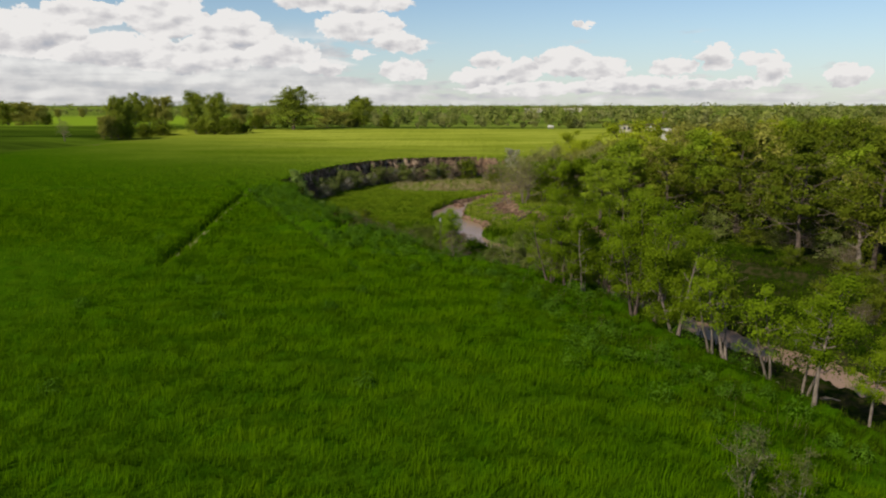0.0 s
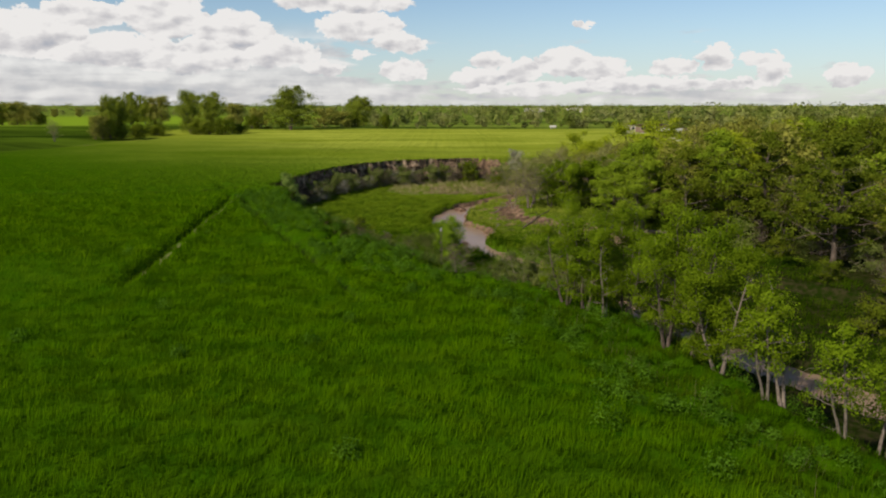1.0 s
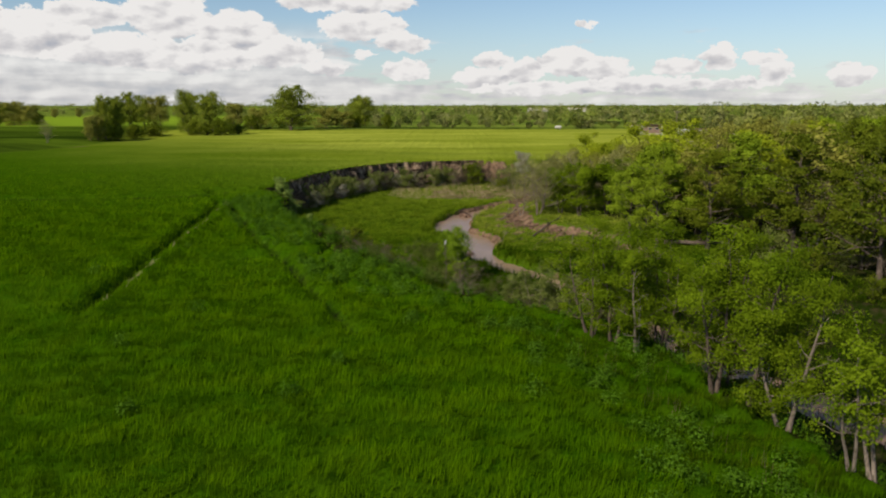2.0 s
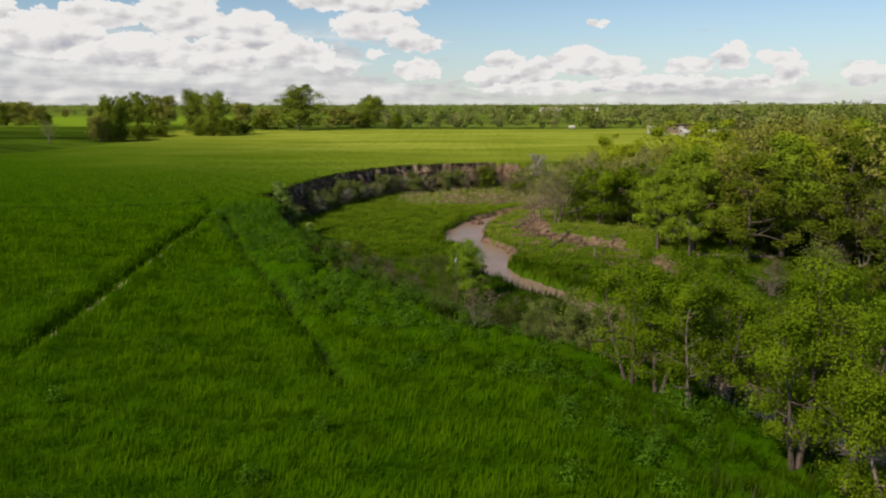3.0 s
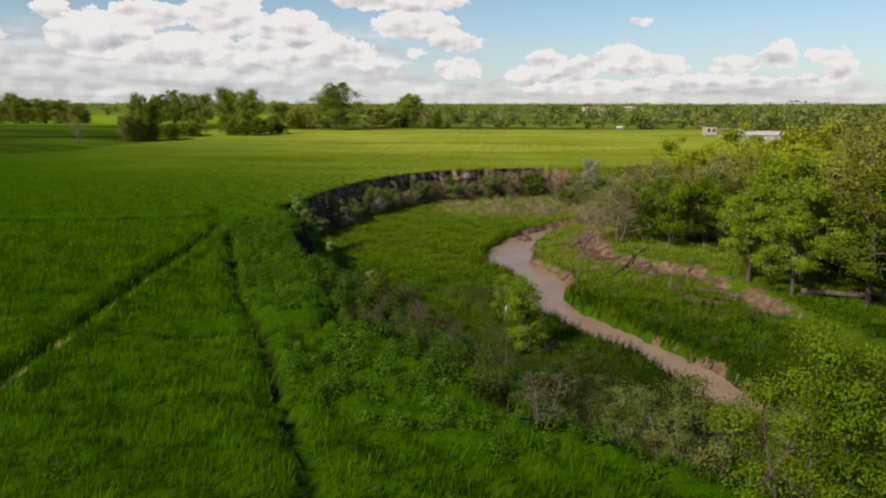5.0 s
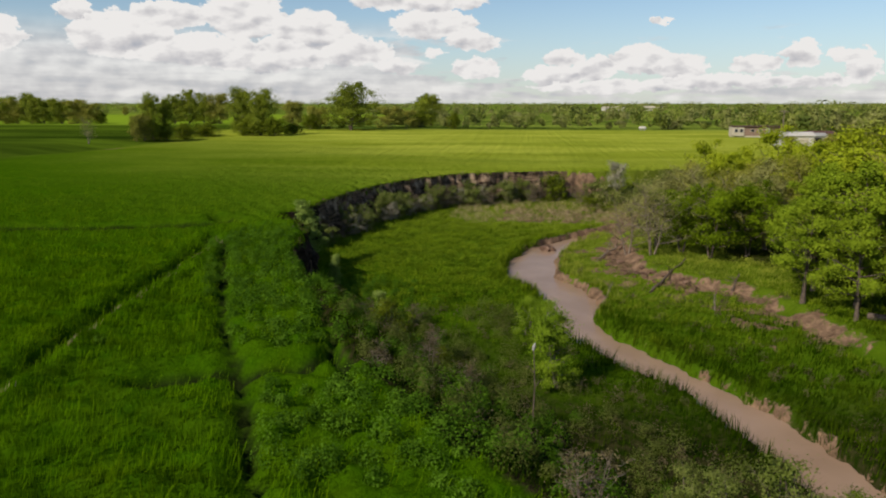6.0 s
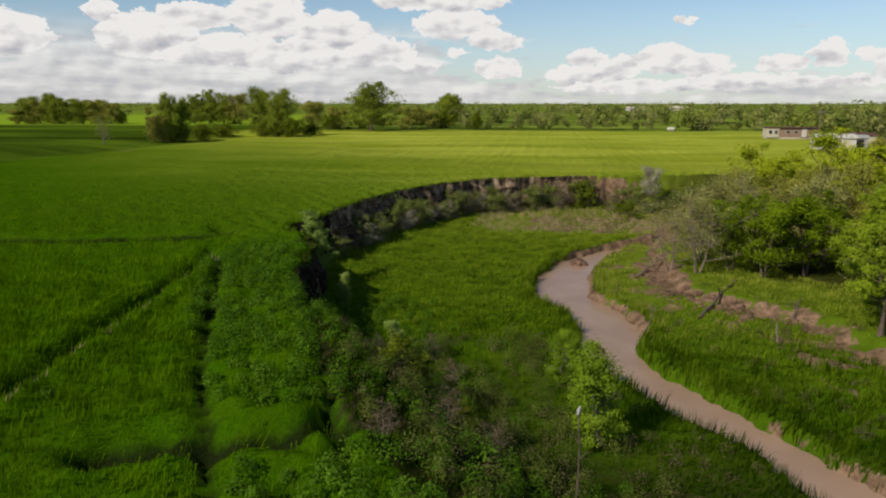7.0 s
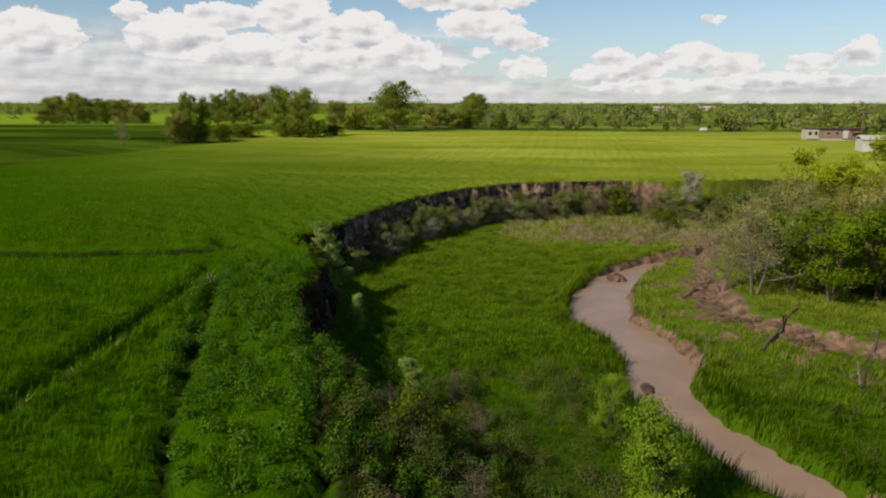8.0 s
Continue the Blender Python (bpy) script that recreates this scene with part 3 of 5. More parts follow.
put_attr(ground_me, "pasture", step(-gx - 0.12 * (gy - 150), 84, 92) * step(gy, 360, 330) * (1 - step(mud, 0.3, 0.5)))
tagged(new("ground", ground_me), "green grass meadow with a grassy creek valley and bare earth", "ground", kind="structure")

# creek: a level ribbon, wider than its bed
def resample(pts, gap):
    p = np.array(pts, float)
    s = np.concatenate([[0], np.cumsum(np.hypot(*np.diff(p[:, :2], axis=0).T))])
    q = np.arange(0, s[-1], gap)
    return np.stack([np.interp(q, s, p[:, k]) for k in range(p.shape[1])], -1)


cx, cy = np.meshgrid(np.arange(-6, 43.6, 0.5), np.arange(0.5, 122, 0.5))
wet = quick(cx + 0.25, cy + 0.25)["c"] < 1.0
rows_, cols_ = np.nonzero(wet)
keys = np.concatenate([(rows_ + a) * 1000 + cols_ + b for a, b in ((0, 0), (0, 1), (1, 1), (1, 0))])
ids, back = np.unique(keys, return_inverse=True)
wv = np.stack([-6 + (ids % 1000) * 0.5, 0.5 + (ids // 1000) * 0.5, np.full(len(ids), WATER_Z)], -1)
tagged(new("water", mesh_of("water", wv, back.reshape(4, -1).T, M_WATER, smooth=True)),
       "muddy tan creek water winding between grassy banks", "water", kind="structure")


# ---------------------------------------------------------------- cut bank: a ragged wall of earth below the rim
def cut_bank():
    line = resample([(x, y) for x, y, _, w in RIM if w < 1], 0.22)
    n, rows = len(line), 18
    t = np.gradient(line, axis=0)
    t /= np.linalg.norm(t, axis=1, keepdims=True)
    out_x, out_y = -t[:, 1], t[:, 0]
    probe = inside(line[:, 0] + out_x * 2, line[:, 1] + out_y * 2, RIM)
    flip = np.where(probe, 1.0, -1.0)
    out_x, out_y = out_x * flip, out_y * flip
    s = np.arange(n) * 0.22
    v = np.zeros((rows, n, 3))
    for k in range(rows):
        f = k / (rows - 1)
        flute = 0.46 * wobble(s, 0 * s + f * 3.5, 3.4, 31) + 0.30 * wobble(s, 0 * s + f * 4, 1.6, 32) + 0.14 * wobble(s, 0 * s + f * 5, 0.8, 33) + 0.35 * wobble(s, 0 * s, 8.0, 35)
        rag = 0.35 * wobble(line[:, 0], line[:, 1], 5.0, 3) + 0.25 * wobble(line[:, 0], line[:, 1], 2.0, 4)
        push = 0.35 - rag + f * 0.55 + flute * (0.25 + f) - 0.12 * math.exp(-((f - 0.12) / 0.1) ** 2)
        v[k, :, 0], v[k, :, 1] = line[:, 0] + out_x * push, line[:, 1] + out_y * push
        v[k, :, 2] = 0.05 - 3.9 * f + 0.06 * wobble(s, 0 * s + f, 0.9, 34)
    i, j = np.meshgrid(np.arange(n - 1), np.arange(rows - 1))
    b = (j * n + i).ravel()
    # the stretch below about y = 90 takes the copy with painted shade
    me = mesh_of("cut_bank", v.reshape(-1, 3), np.stack([b, b + n, b + n + 1, b + 1], -1), [M_CLIFF, M_SHADECLIFF], (line[(b % n), 1] + 2.5 * wobble(line[(b % n), 0], line[(b % n), 1], 5, 36) < 90).astype(int), smooth=True)
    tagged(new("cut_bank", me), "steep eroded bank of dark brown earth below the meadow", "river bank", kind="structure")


cut_bank()


def rim_turf():
    """Ragged turf that hangs over the top of the cut bank."""
    rg = np.random.RandomState(61)
    line = resample([(x, y) for x, y, _, w in RIM if w < 0.6], 0.016)
    n = len(line)
    t = np.gradient(line, axis=0)
    t /= np.linalg.norm(t, axis=1, keepdims=True)
    out = np.stack([-t[:, 1], t[:, 0]], -1)
    out *= np.where(inside(line[:, 0] + out[:, 0] * 2, line[:, 1] + out[:, 1] * 2, RIM), 1.0, -1.0)[:, None]
    rag = 0.35 * wobble(line[:, 0], line[:, 1], 5.0, 3) + 0.25 * wobble(line[:, 0], line[:, 1], 2.0, 4)
    p = np.concatenate([line + out * (0.30 - rag + rg.uniform(-0.5, 0.15, n))[:, None], np.full((n, 1), 0.05)], 1)
    clumpy = np.clip(0.6 + 0.7 * wobble(line[:, 0], line[:, 1], 2.4, 62) + 0.4 * wobble(line[:, 0], line[:, 1], 0.9, 63), 0.1, 1.6)
    reach = clumpy * rg.uniform(0.05, 0.30, n)
    top = p + np.concatenate([out * reach[:, None] + rg.normal(0, 0.12, (n, 2)), (rg.uniform(-0.45, 0.30, n) * clumpy)[:, None]], 1)
    side = np.concatenate([t, np.zeros((n, 1))], 1) * 0.035
    me = mesh_of("rim_turf", np.stack([p + side, p - side, top], 1).reshape(-1, 3), np.arange(3 * n).reshape(-1, 3), M_BLADE)
    put_attr(me, "tip", np.tile([0.0, 0.0, 1.0], n))
    tagged(new("rim_turf", me), "ragged green turf hanging over the cut bank", "grass", kind="stuff")


rim_turf()


# ---------------------------------------------------------------- trees
def tree_meshes(seed, h, spread_r, leaf_mat, wood_mat, leaves_n=5000, leaf=0.16, stems=1, bare=0.22, limbs=14, clump=0.5, lean=(0, 0), round_top=0.6, radius=None, twigs=5, even=0.7, keep=0.55):
    """Wood and crown of one broadleaf tree of height h."""
    rng = np.random.RandomState(seed)
    wood, tips = Soup(), []
    radius = radius or h * 0.018
    for st in range(stems):
        a0 = rng.uniform(0, 6.28)
        out_r = 0.0 if stems == 1 else rng.uniform(0.10, 0.22) * h
        hh = h * (1.0 if st == 0 else rng.uniform(0.72, 0.95))
        q = np.linspace(0, 1, 9)
        bend = np.cumsum(rng.normal(0, 0.018 * h, (9, 2)), 0) * q[:, None]
        tx = bend[:, 0] + math.cos(a0) * out_r * q ** 0.8 + lean[0] * h * q ** 1.3 + (0.12 * math.cos(a0) if stems > 1 else 0)
        ty = bend[:, 1] + math.sin(a0) * out_r * q ** 0.8 + lean[1] * h * q ** 1.3 + (0.12 * math.sin(a0) if stems > 1 else 0)
        trunk = np.stack([tx, ty, hh * 0.96 * q - 0.25 * (1 - q)], -1)
        rs = radius / math.sqrt(stems) ** 0.7
        tube(wood, trunk, rs * (1.0 - 0.88 * q) * (1 + 0.5 * np.exp(-q * 14)), 7)
        count = max(4, int(limbs / stems ** 0.6))
        for k in range(count):
            f = bare + (0.97 - bare) * (k + rng.uniform(0, 0.9)) / count
            p0 = np.array([np.interp(f, q, trunk[:, c]) for c in range(3)])
            g = (f - bare) / (1 - bare)
            prof = math.sin(math.pi * min(1.0, 0.22 + 0.78 * g ** round_top)) ** 0.7 + 0.12
            ln = spread_r * prof * rng.uniform(0.65, 1.15)
            az_, rise = k * 2.4 + rng.uniform(-0.5, 0.5) + a0, rng.uniform(0.25, 0.9) + 0.35 * g
            d = np.array([math.cos(az_), math.sin(az_), 0])
            qq = np.linspace(0, 1, 6)
            limb = p0 + d * (ln * qq)[:, None] + np.array([0, 0, 1.0]) * (ln * rise * qq ** 1.25 * 0.75)[:, None] + np.cumsum(rng.normal(0, 0.05 * ln, (6, 3)), 0) * qq[:, None]
            limb[:, 2] = np.minimum(limb[:, 2], hh * 1.0)
            r0 = rs * (1 - 0.85 * f) * 0.55
            tube(wood, limb, r0 * (1 - 0.85 * qq) + 0.004, 4)
            for w in range(twigs):
                fq = rng.uniform(0.3, 1.0)
                b = np.array([np.interp(fq, qq, limb[:, c]) for c in range(3)])
                e = b + np.append(rng.normal(0, 0.32, 2), rng.normal(0.12, 0.22)) * ln * 0.75
                e[2] = max(e[2], h * bare * 0.55)
                midp = (b + e) / 2 + rng.normal(0, 0.04 * ln, 3)
                tube(wood, np.stack([b, midp, e]), [r0 * 0.35 + 0.004, r0 * 0.22 + 0.003, 0.003], 3)
                tips += [e, midp * 0.4 + e * 0.6] if w % 2 else [e]
            tips.append(limb[-1])
        tips.append(trunk[-1])
    tips = np.array(tips)
    tips = tips[rng.uniform(0, 1, len(tips)) < keep]
    weight = rng.gamma(even, 1.0, len(tips)) + 0.06
    pick_ = rng.choice(len(tips), leaves_n, p=weight / weight.sum())
    size = clump * rng.uniform(0.5, 1.35, len(tips))
    off = np.clip(rng.normal(0, 1, (leaves_n, 3)), -1.6, 1.6) * size[pick_][:, None] * np.array([0.56, 0.56, 0.38])
    c = tips[pick_] + off
    c[:, 2] = np.maximum(c[:, 2], h * bare * 0.4)
    axis = np.stack([np.interp(c[:, 2], [0, h], [0, lean[0] * h]), np.interp(c[:, 2], [0, h], [0, lean[1] * h]), np.full(len(c), h * 0.55)], -1)
    from_mid = (c - axis) / np.array([spread_r, spread_r, h * 0.45])
    lv, lf = leaf_cards(rng, c, leaf, off / (size[pick_][:, None] + 1e-6) * 1.1 + from_mid * 0.45)
    return wood.mesh("trunk", wood_mat, True), mesh_of("crown", lv, lf, leaf_mat)


def plant(name, meshes, label, category, x, y, turn=0.0, size=1.0, group="", sink=0.0, z=None, crown_label="", wide=1.0):
    m = pose(x, y, (height(x, y) if z is None else z) - sink, 0, 0, turn) @ Matrix.Diagonal((size * wide, size * wide, size, 1))
    ob = thing(name, label, category, m, group)
    part("trunk", meshes[0], ob)
    part("crown", meshes[1], ob, crown_label)
    return ob


V = {}
V["young_a"] = tree_meshes(11, 6.2, 1.25, M_BANKLEAF, M_BARK, 15000, 0.042, stems=3, bare=0.16, limbs=20, clump=0.54)
V["young_b"] = tree_meshes(12, 6.0, 1.10, M_BANKLEAF, M_BARK, 13000, 0.042, stems=2, bare=0.17, limbs=18, clump=0.52)
V["young_c"] = tree_meshes(13, 5.6, 1.05, M_BANKLEAF, M_PALEBARK, 12000, 0.042, stems=2, bare=0.2, limbs=16, clump=0.50)
V["sparse"] = tree_meshes(14, 4.8, 0.85, M_BANKLEAF, M_PALEBARK, 3200, 0.050, stems=2, bare=0.36, limbs=13, clump=0.36, keep=0.9)
V["leaning"] = tree_meshes(15, 4.9, 1.0, M_BANKLEAF, M_PALEBARK, 11000, 0.042, stems=1, bare=0.36, limbs=16, clump=0.46, lean=(0.14, 0.02), radius=0.08)
V["bright"] = tree_meshes(16, 4.2, 1.0, M_FRESH, M_PALEBARK, 13000, 0.046, stems=2, bare=0.14, limbs=18, clump=0.5)
V["slender"] = tree_meshes(17, 4.6, 0.70, M_SAPLING, M_PALEBARK, 9000, 0.058, stems=1, bare=0.05, limbs=28, clump=0.36, lean=(-0.07, 0), keep=0.9)
V["sprig"] = tree_meshes(18, 2.5, 0.38, M_SCRUB, M_PALEBARK, 1500, 0.034, stems=4, bare=0.2, limbs=16, clump=0.20, radius=0.02, keep=0.9)
V["olive_a"] = tree_meshes(21, 6.6, 2.3, M_WILLOW, M_TWIG, 9500, 0.075, stems=3, bare=0.2, limbs=22, clump=0.60, twigs=7)
V["olive_b"] = tree_meshes(22, 6.2, 2.2, M_BANKLEAF, M_BARK, 10500, 0.085, stems=2, bare=0.16, limbs=20, clump=0.62)
V["olive_c"] = tree_meshes(24, 4.4, 1.15, M_SHRUB, M_TWIG, 7500, 0.048, stems=3, bare=0.14, limbs=20, clump=0.42, twigs=6)
V["thin_grey"] = tree_meshes(23, 6.6, 2.2, M_WILLOW, M_TWIG, 2600, 0.055, stems=3, bare=0.2, limbs=26, clump=0.7, twigs=9, keep=0.9)
V["tall_a"] = tree_meshes(31, 12.0, 3.3, M_COTTON, M_BARK, 13000, 0.112, stems=1, bare=0.2, limbs=24, clump=0.85)
V["tall_b"] = tree_meshes(32, 11.0, 3.6, M_OLIVE, M_BARK, 13000, 0.112, stems=2, bare=0.16, limbs=26, clump=0.9)
V["tall_c"] = tree_meshes(33, 9.0, 2.8, M_BRIGHT, M_BARK, 12000, 0.098, stems=2, bare=0.14, limbs=22, clump=0.75)
V["tall_d"] = tree_meshes(34, 11.5, 3.4, M_DARKLEAF, M_BARK, 13000, 0.112, stems=1, bare=0.18, limbs=24, clump=0.85)
V["back_a"] = tree_meshes(35, 11.5, 3.8, M_COTTON, M_BARK, 3600, 0.24, stems=1, bare=0.14, limbs=20, clump=1.0, even=2.0, keep=0.9)
V["back_b"] = tree_meshes(36, 11.0, 3.8, M_DARKLEAF, M_BARK, 3600, 0.24, stems=2, bare=0.14, limbs=20, clump=1.0, even=2.0, keep=0.9)
V["back_c"] = tree_meshes(37, 10.5, 3.6, M_OLIVE, M_BARK, 3600, 0.23, stems=2, bare=0.14, limbs=20, clump=1.0, even=2.0, keep=0.9)
V["far_a"] = tree_meshes(41, 12.0, 5.0, M_FIELDTREE, M_BARK, 16000, 0.17, stems=2, bare=0.06, limbs=30, clump=1.35, even=2.0, keep=0.9)
V["far_b"] = tree_meshes(42, 11.0, 3.4, M_FIELDTREE, M_BARK, 13000, 0.16, stems=3, bare=0.04, limbs=26, clump=1.15, even=2.0, keep=0.9)
V["far_c"] = tree_meshes(43, 8.0, 3.2, M_OLIVE, M_BARK, 9500, 0.15, stems=3, bare=0.03, limbs=24, clump=1.0, even=2.0, keep=0.9)
V["far_d"] = tree_meshes(44, 4.2, 2.6, M_DARKLEAF, M_BARK, 5500, 0.13, stems=5, bare=0.02, limbs=24, clump=0.7, even=2.0, keep=0.9)
V["bush_a"] = tree_meshes(51, 2.6, 1.3, M_SHRUB, M_TWIG, 2600, 0.075, stems=4, bare=0.05, limbs=16, clump=0.42)
V["bush_b"] = tree_meshes(52, 2.2, 1.0, M_DARKLEAF, M_BARK, 2600, 0.070, stems=4, bare=0.05, limbs=14, clump=0.36)
V["dead_bush"] = tree_meshes(53, 2.4, 0.8, M_STRAW, M_TWIG, 700, 0.05, stems=6, bare=0.1, limbs=22, clump=0.3, twigs=8, keep=0.9)
V["pale_bush"] = tree_meshes(56, 2.3, 0.8, M_GREY, M_TWIG, 1500, 0.05, stems=5, bare=0.08, limbs=20, clump=0.34, twigs=7, keep=0.9)
V["tall_bush"] = tree_meshes(55, 3.6, 0.7, M_SHRUB, M_TWIG, 2400, 0.065, stems=4, bare=0.08, limbs=20, clump=0.34)
V["silver"] = tree_meshes(54, 3.2, 1.1, M_GREY, M_TWIG, 2600, 0.075, stems=3, bare=0.05, limbs=18, clump=0.42, keep=0.9)

rnd = random.Random(5)
YOUNG = "young cottonwood with fresh green leaves on the creek bank"
for x, y, kind, size in [(7.4, 33.6, "young_a", 0.90), (8.3, 32.9, "young_b", 0.92), (9.1, 31.5, "young_c", 0.88), (10.3, 32.6, "young_a", 0.92),
                         (10.9, 27.3, "young_a", 1.0), (11.6, 25.9, "young_b", 1.05), (12.2, 24.1, "young_c", 1.0), (11.6, 28.4, "young_a", 0.98), (12.9, 26.6, "young_c", 0.95),
                         (12.4, 36.8, "young_a", 0.95), (13.3, 34.6, "young_b", 0.95)]:
    plant("young_tree", V[kind], YOUNG, "tree", x, y, rnd.uniform(0, 360), size, "young trees along the bank")
for x, y, kind, size in [(5.6, 39.0, "olive_c", 0.72), (6.9, 38.9, "olive_c", 0.86), (8.2, 38.4, "young_b", 0.62), (9.3, 37.6, "olive_c", 0.95), (10.3, 36.4, "young_b", 0.66),
                         (8.3, 40.6, "olive_c", 0.80), (10.0, 39.8, "olive_c", 0.92), (11.2, 40.6, "young_a", 0.62), (4.4, 40.4, "olive_c", 0.60), (9.2, 42.6, "olive_c", 0.66)]:
    plant("bank_thicket_tree", V[kind], "small olive-green tree in the thicket below the rim", "tree", x, y, rnd.uniform(0, 360), size, "thicket below the rim")
for x, y, kind, size in [(12.9, 21.1, "sparse", 0.9), (13.3, 20.6, "sparse", 1.0), (14.3, 18.3, "sparse", 0.9), (15.8, 19.0, "sparse", 1.0)]:
    plant("young_tree", V[kind], "thin pale-barked young tree with few leaves", "tree", x, y, rnd.uniform(0, 360), size, "young trees along the bank")
plant("leaning_tree", V["leaning"], "young cottonwood with a pale leaning trunk", "tree", 14.6, 15.4, 0, 0.98)
plant("leaning_tree", V["leaning"], "young cottonwood with a pale leaning trunk", "tree", 16.2, 14.6, 20, 0.7)
plant("sapling", V["slender"], "slender yellow-green sapling at the foot of the cut bank", "tree", -17.0, 79.5, 0, 1.06, z=-3.2, wide=1.2)
plant("sapling", V["bright"], "bright green sapling beside the creek", "tree", 1.9, 56.2, 30, 1.0)
plant("sapling", V["bright"], "bright green sapling on the floodplain", "tree", 0.2, 62.4, 200, 0.72)
plant("sapling", V["slender"], "thin pale sapling on the weedy slope", "tree", -7.7, 63.2, 90, 0.62)
plant("sapling", V["slender"], "small sapling below the dark cut bank", "tree", -13.4, 73.6, 160, 0.55)
plant("sapling", V["sprig"], "small pale sapling with thin stems in the meadow grass", "tree", 8.8, 7.2, 40, 1.0)
plant("sapling", V["sprig"], "small pale sapling with thin stems in the meadow grass", "tree", 9.7, 6.6, 140, 0.85)
for x, y, kind, size in [(10.6, 83.0, "thin_grey", 1.0), (8.9, 84.4, "thin_grey", 0.85), (13.3, 84.6, "olive_b", 0.90), (15.2, 82.6, "olive_b", 0.95), (11.8, 87.5, "olive_a", 0.9),
                         (18.4, 83.6, "olive_b", 1.0), (16.2, 88.0, "thin_grey", 1.05), (20.6, 86.5, "olive_a", 1.1), (14.0, 91.0, "olive_a", 1.0)]:
    plant("willow_tree", V[kind], "spreading willow with thin olive leaves on the creek bar", "tree", x, y, rnd.uniform(0, 360), size, "willows on the bar")
TALL = {"tall_a": "tall green cottonwood in the valley wood", "tall_b": "broad olive-green tree in the valley wood",
        "tall_c": "bright yellow-green tree in the valley wood", "tall_d": "tall dark green tree in the valley wood",
        "back_a": "green tree deep in the valley wood", "back_b": "dark green tree deep in the valley wood", "back_c": "olive tree deep in the valley wood"}
wood_spots = [(17.6, 69.4, "tall_a", 0.56), (19.2, 65.6, "tall_a", 0.52), (20.4, 68.4, "tall_a", 0.74), (23.0, 63.5, "tall_d", 0.74), (24.2, 70.4, "tall_b", 1.0),
              (27.0, 66.5, "tall_a", 0.84), (20.8, 75.2, "tall_a", 0.70), (25.4, 78.4, "tall_c", 1.22), (30.0, 73.0, "tall_c", 1.1), (19.4, 72.6, "tall_a", 0.55),
              (21.0, 104.5, "tall_c", 0.92), (24.4, 101.5, "tall_b", 0.58), (28.6, 105.0, "tall_c", 1.08), (23.0, 95.0, "tall_b", 0.66), (27.5, 97.0, "tall_c", 0.8),
              (32.0, 101.0, "tall_c", 0.94), (18.2, 99.5, "tall_b", 0.60), (25.5, 108.5, "tall_c", 0.82), (19.5, 93.0, "tall_b", 0.58), (21.8, 79.8, "tall_a", 0.62), (36.0, 105.0, "tall_c", 0.9), (30, 50, "tall_d", 0.92), (34, 46, "tall_d", 0.88), (37.5, 51.5, "tall_d", 0.96), (33, 58.5, "tall_d", 0.92),
              (41, 46, "tall_d", 0.92), (29.5, 62, "tall_d", 0.95), (38, 42, "tall_b", 0.85), (43, 53, "tall_d", 0.95), (24.6, 88.0, "tall_b", 0.72)]
taken = [(x, y) for x, y, *_ in wood_spots]
tries = 0
while len(wood_spots) < 92 and tries < 6000:
    tries += 1
    x, y = rnd.uniform(22, 74), rnd.uniform(22, 128)
    if y < 60 and x < 31 + (60 - y) * 0.35 or (x < 31 and y > 84) or y > 116 and x < 40:
        continue
    if inside(np.array([x]), np.array([y]), TERRACE)[0] and all((x - a) ** 2 + (y - b) ** 2 > 18 for a, b in taken):
        kind = rnd.choice(["tall_a", "tall_a", "tall_b", "tall_b", "tall_d", "tall_c", "tall_c"])
        s = rnd.uniform(0.72, 0.97)
        if x < 0.42 * (y - 14) and y > 70:
            s = min(s, 0.70)
        if x > 38:
            s *= 0.86
        if x > 36 + 0.12 * abs(y - 60) or y > 104:
            kind = rnd.choice(["back_a", "back_b", "back_b", "back_c"])
        if x < 0.46 * (y + 6):
            kind = rnd.choice(["tall_c", "tall_b", "tall_c", "back_c"])
        wood_spots.append((x, y, kind, s))
        taken.append((x, y))
TOP = dict(tall_a=12.0, tall_b=11.0, tall_c=9.0, tall_d=11.5, back_a=11.5, back_b=11.0, back_c=10.5)
for x, y, kind, s in wood_spots:
    s = min(s, ((8.9 if 64 < y < 80 and x < 27 else 7.9) - height(x, y)) / (TOP[kind] * 1.1))
    plant("wood_tree", V[kind], TALL[kind], "tree", x, y, rnd.uniform(0, 360), s, "trees of the valley wood", wide=rnd.uniform(0.95, 1.2))
# dry brush among the bank trees and on the weedy slope
for k in range(60):
    x, y = rnd.uniform(-8, 14), rnd.uniform(27, 66)
    q = quick(np.array([x]), np.array([y]))
    if 0.2 < q["d"][0] < 9 and q["c"][0] > 1.5 and q["w"][0] > 1:
        plant("brush_shrub", V[rnd.choice(["dead_bush", "dead_bush", "bush_b", "dead_bush"])], "dry brown twiggy shrub on the creek slope", "shrub", x, y, rnd.uniform(0, 360), rnd.uniform(0.45, 0.9), "brush on the creek slope")
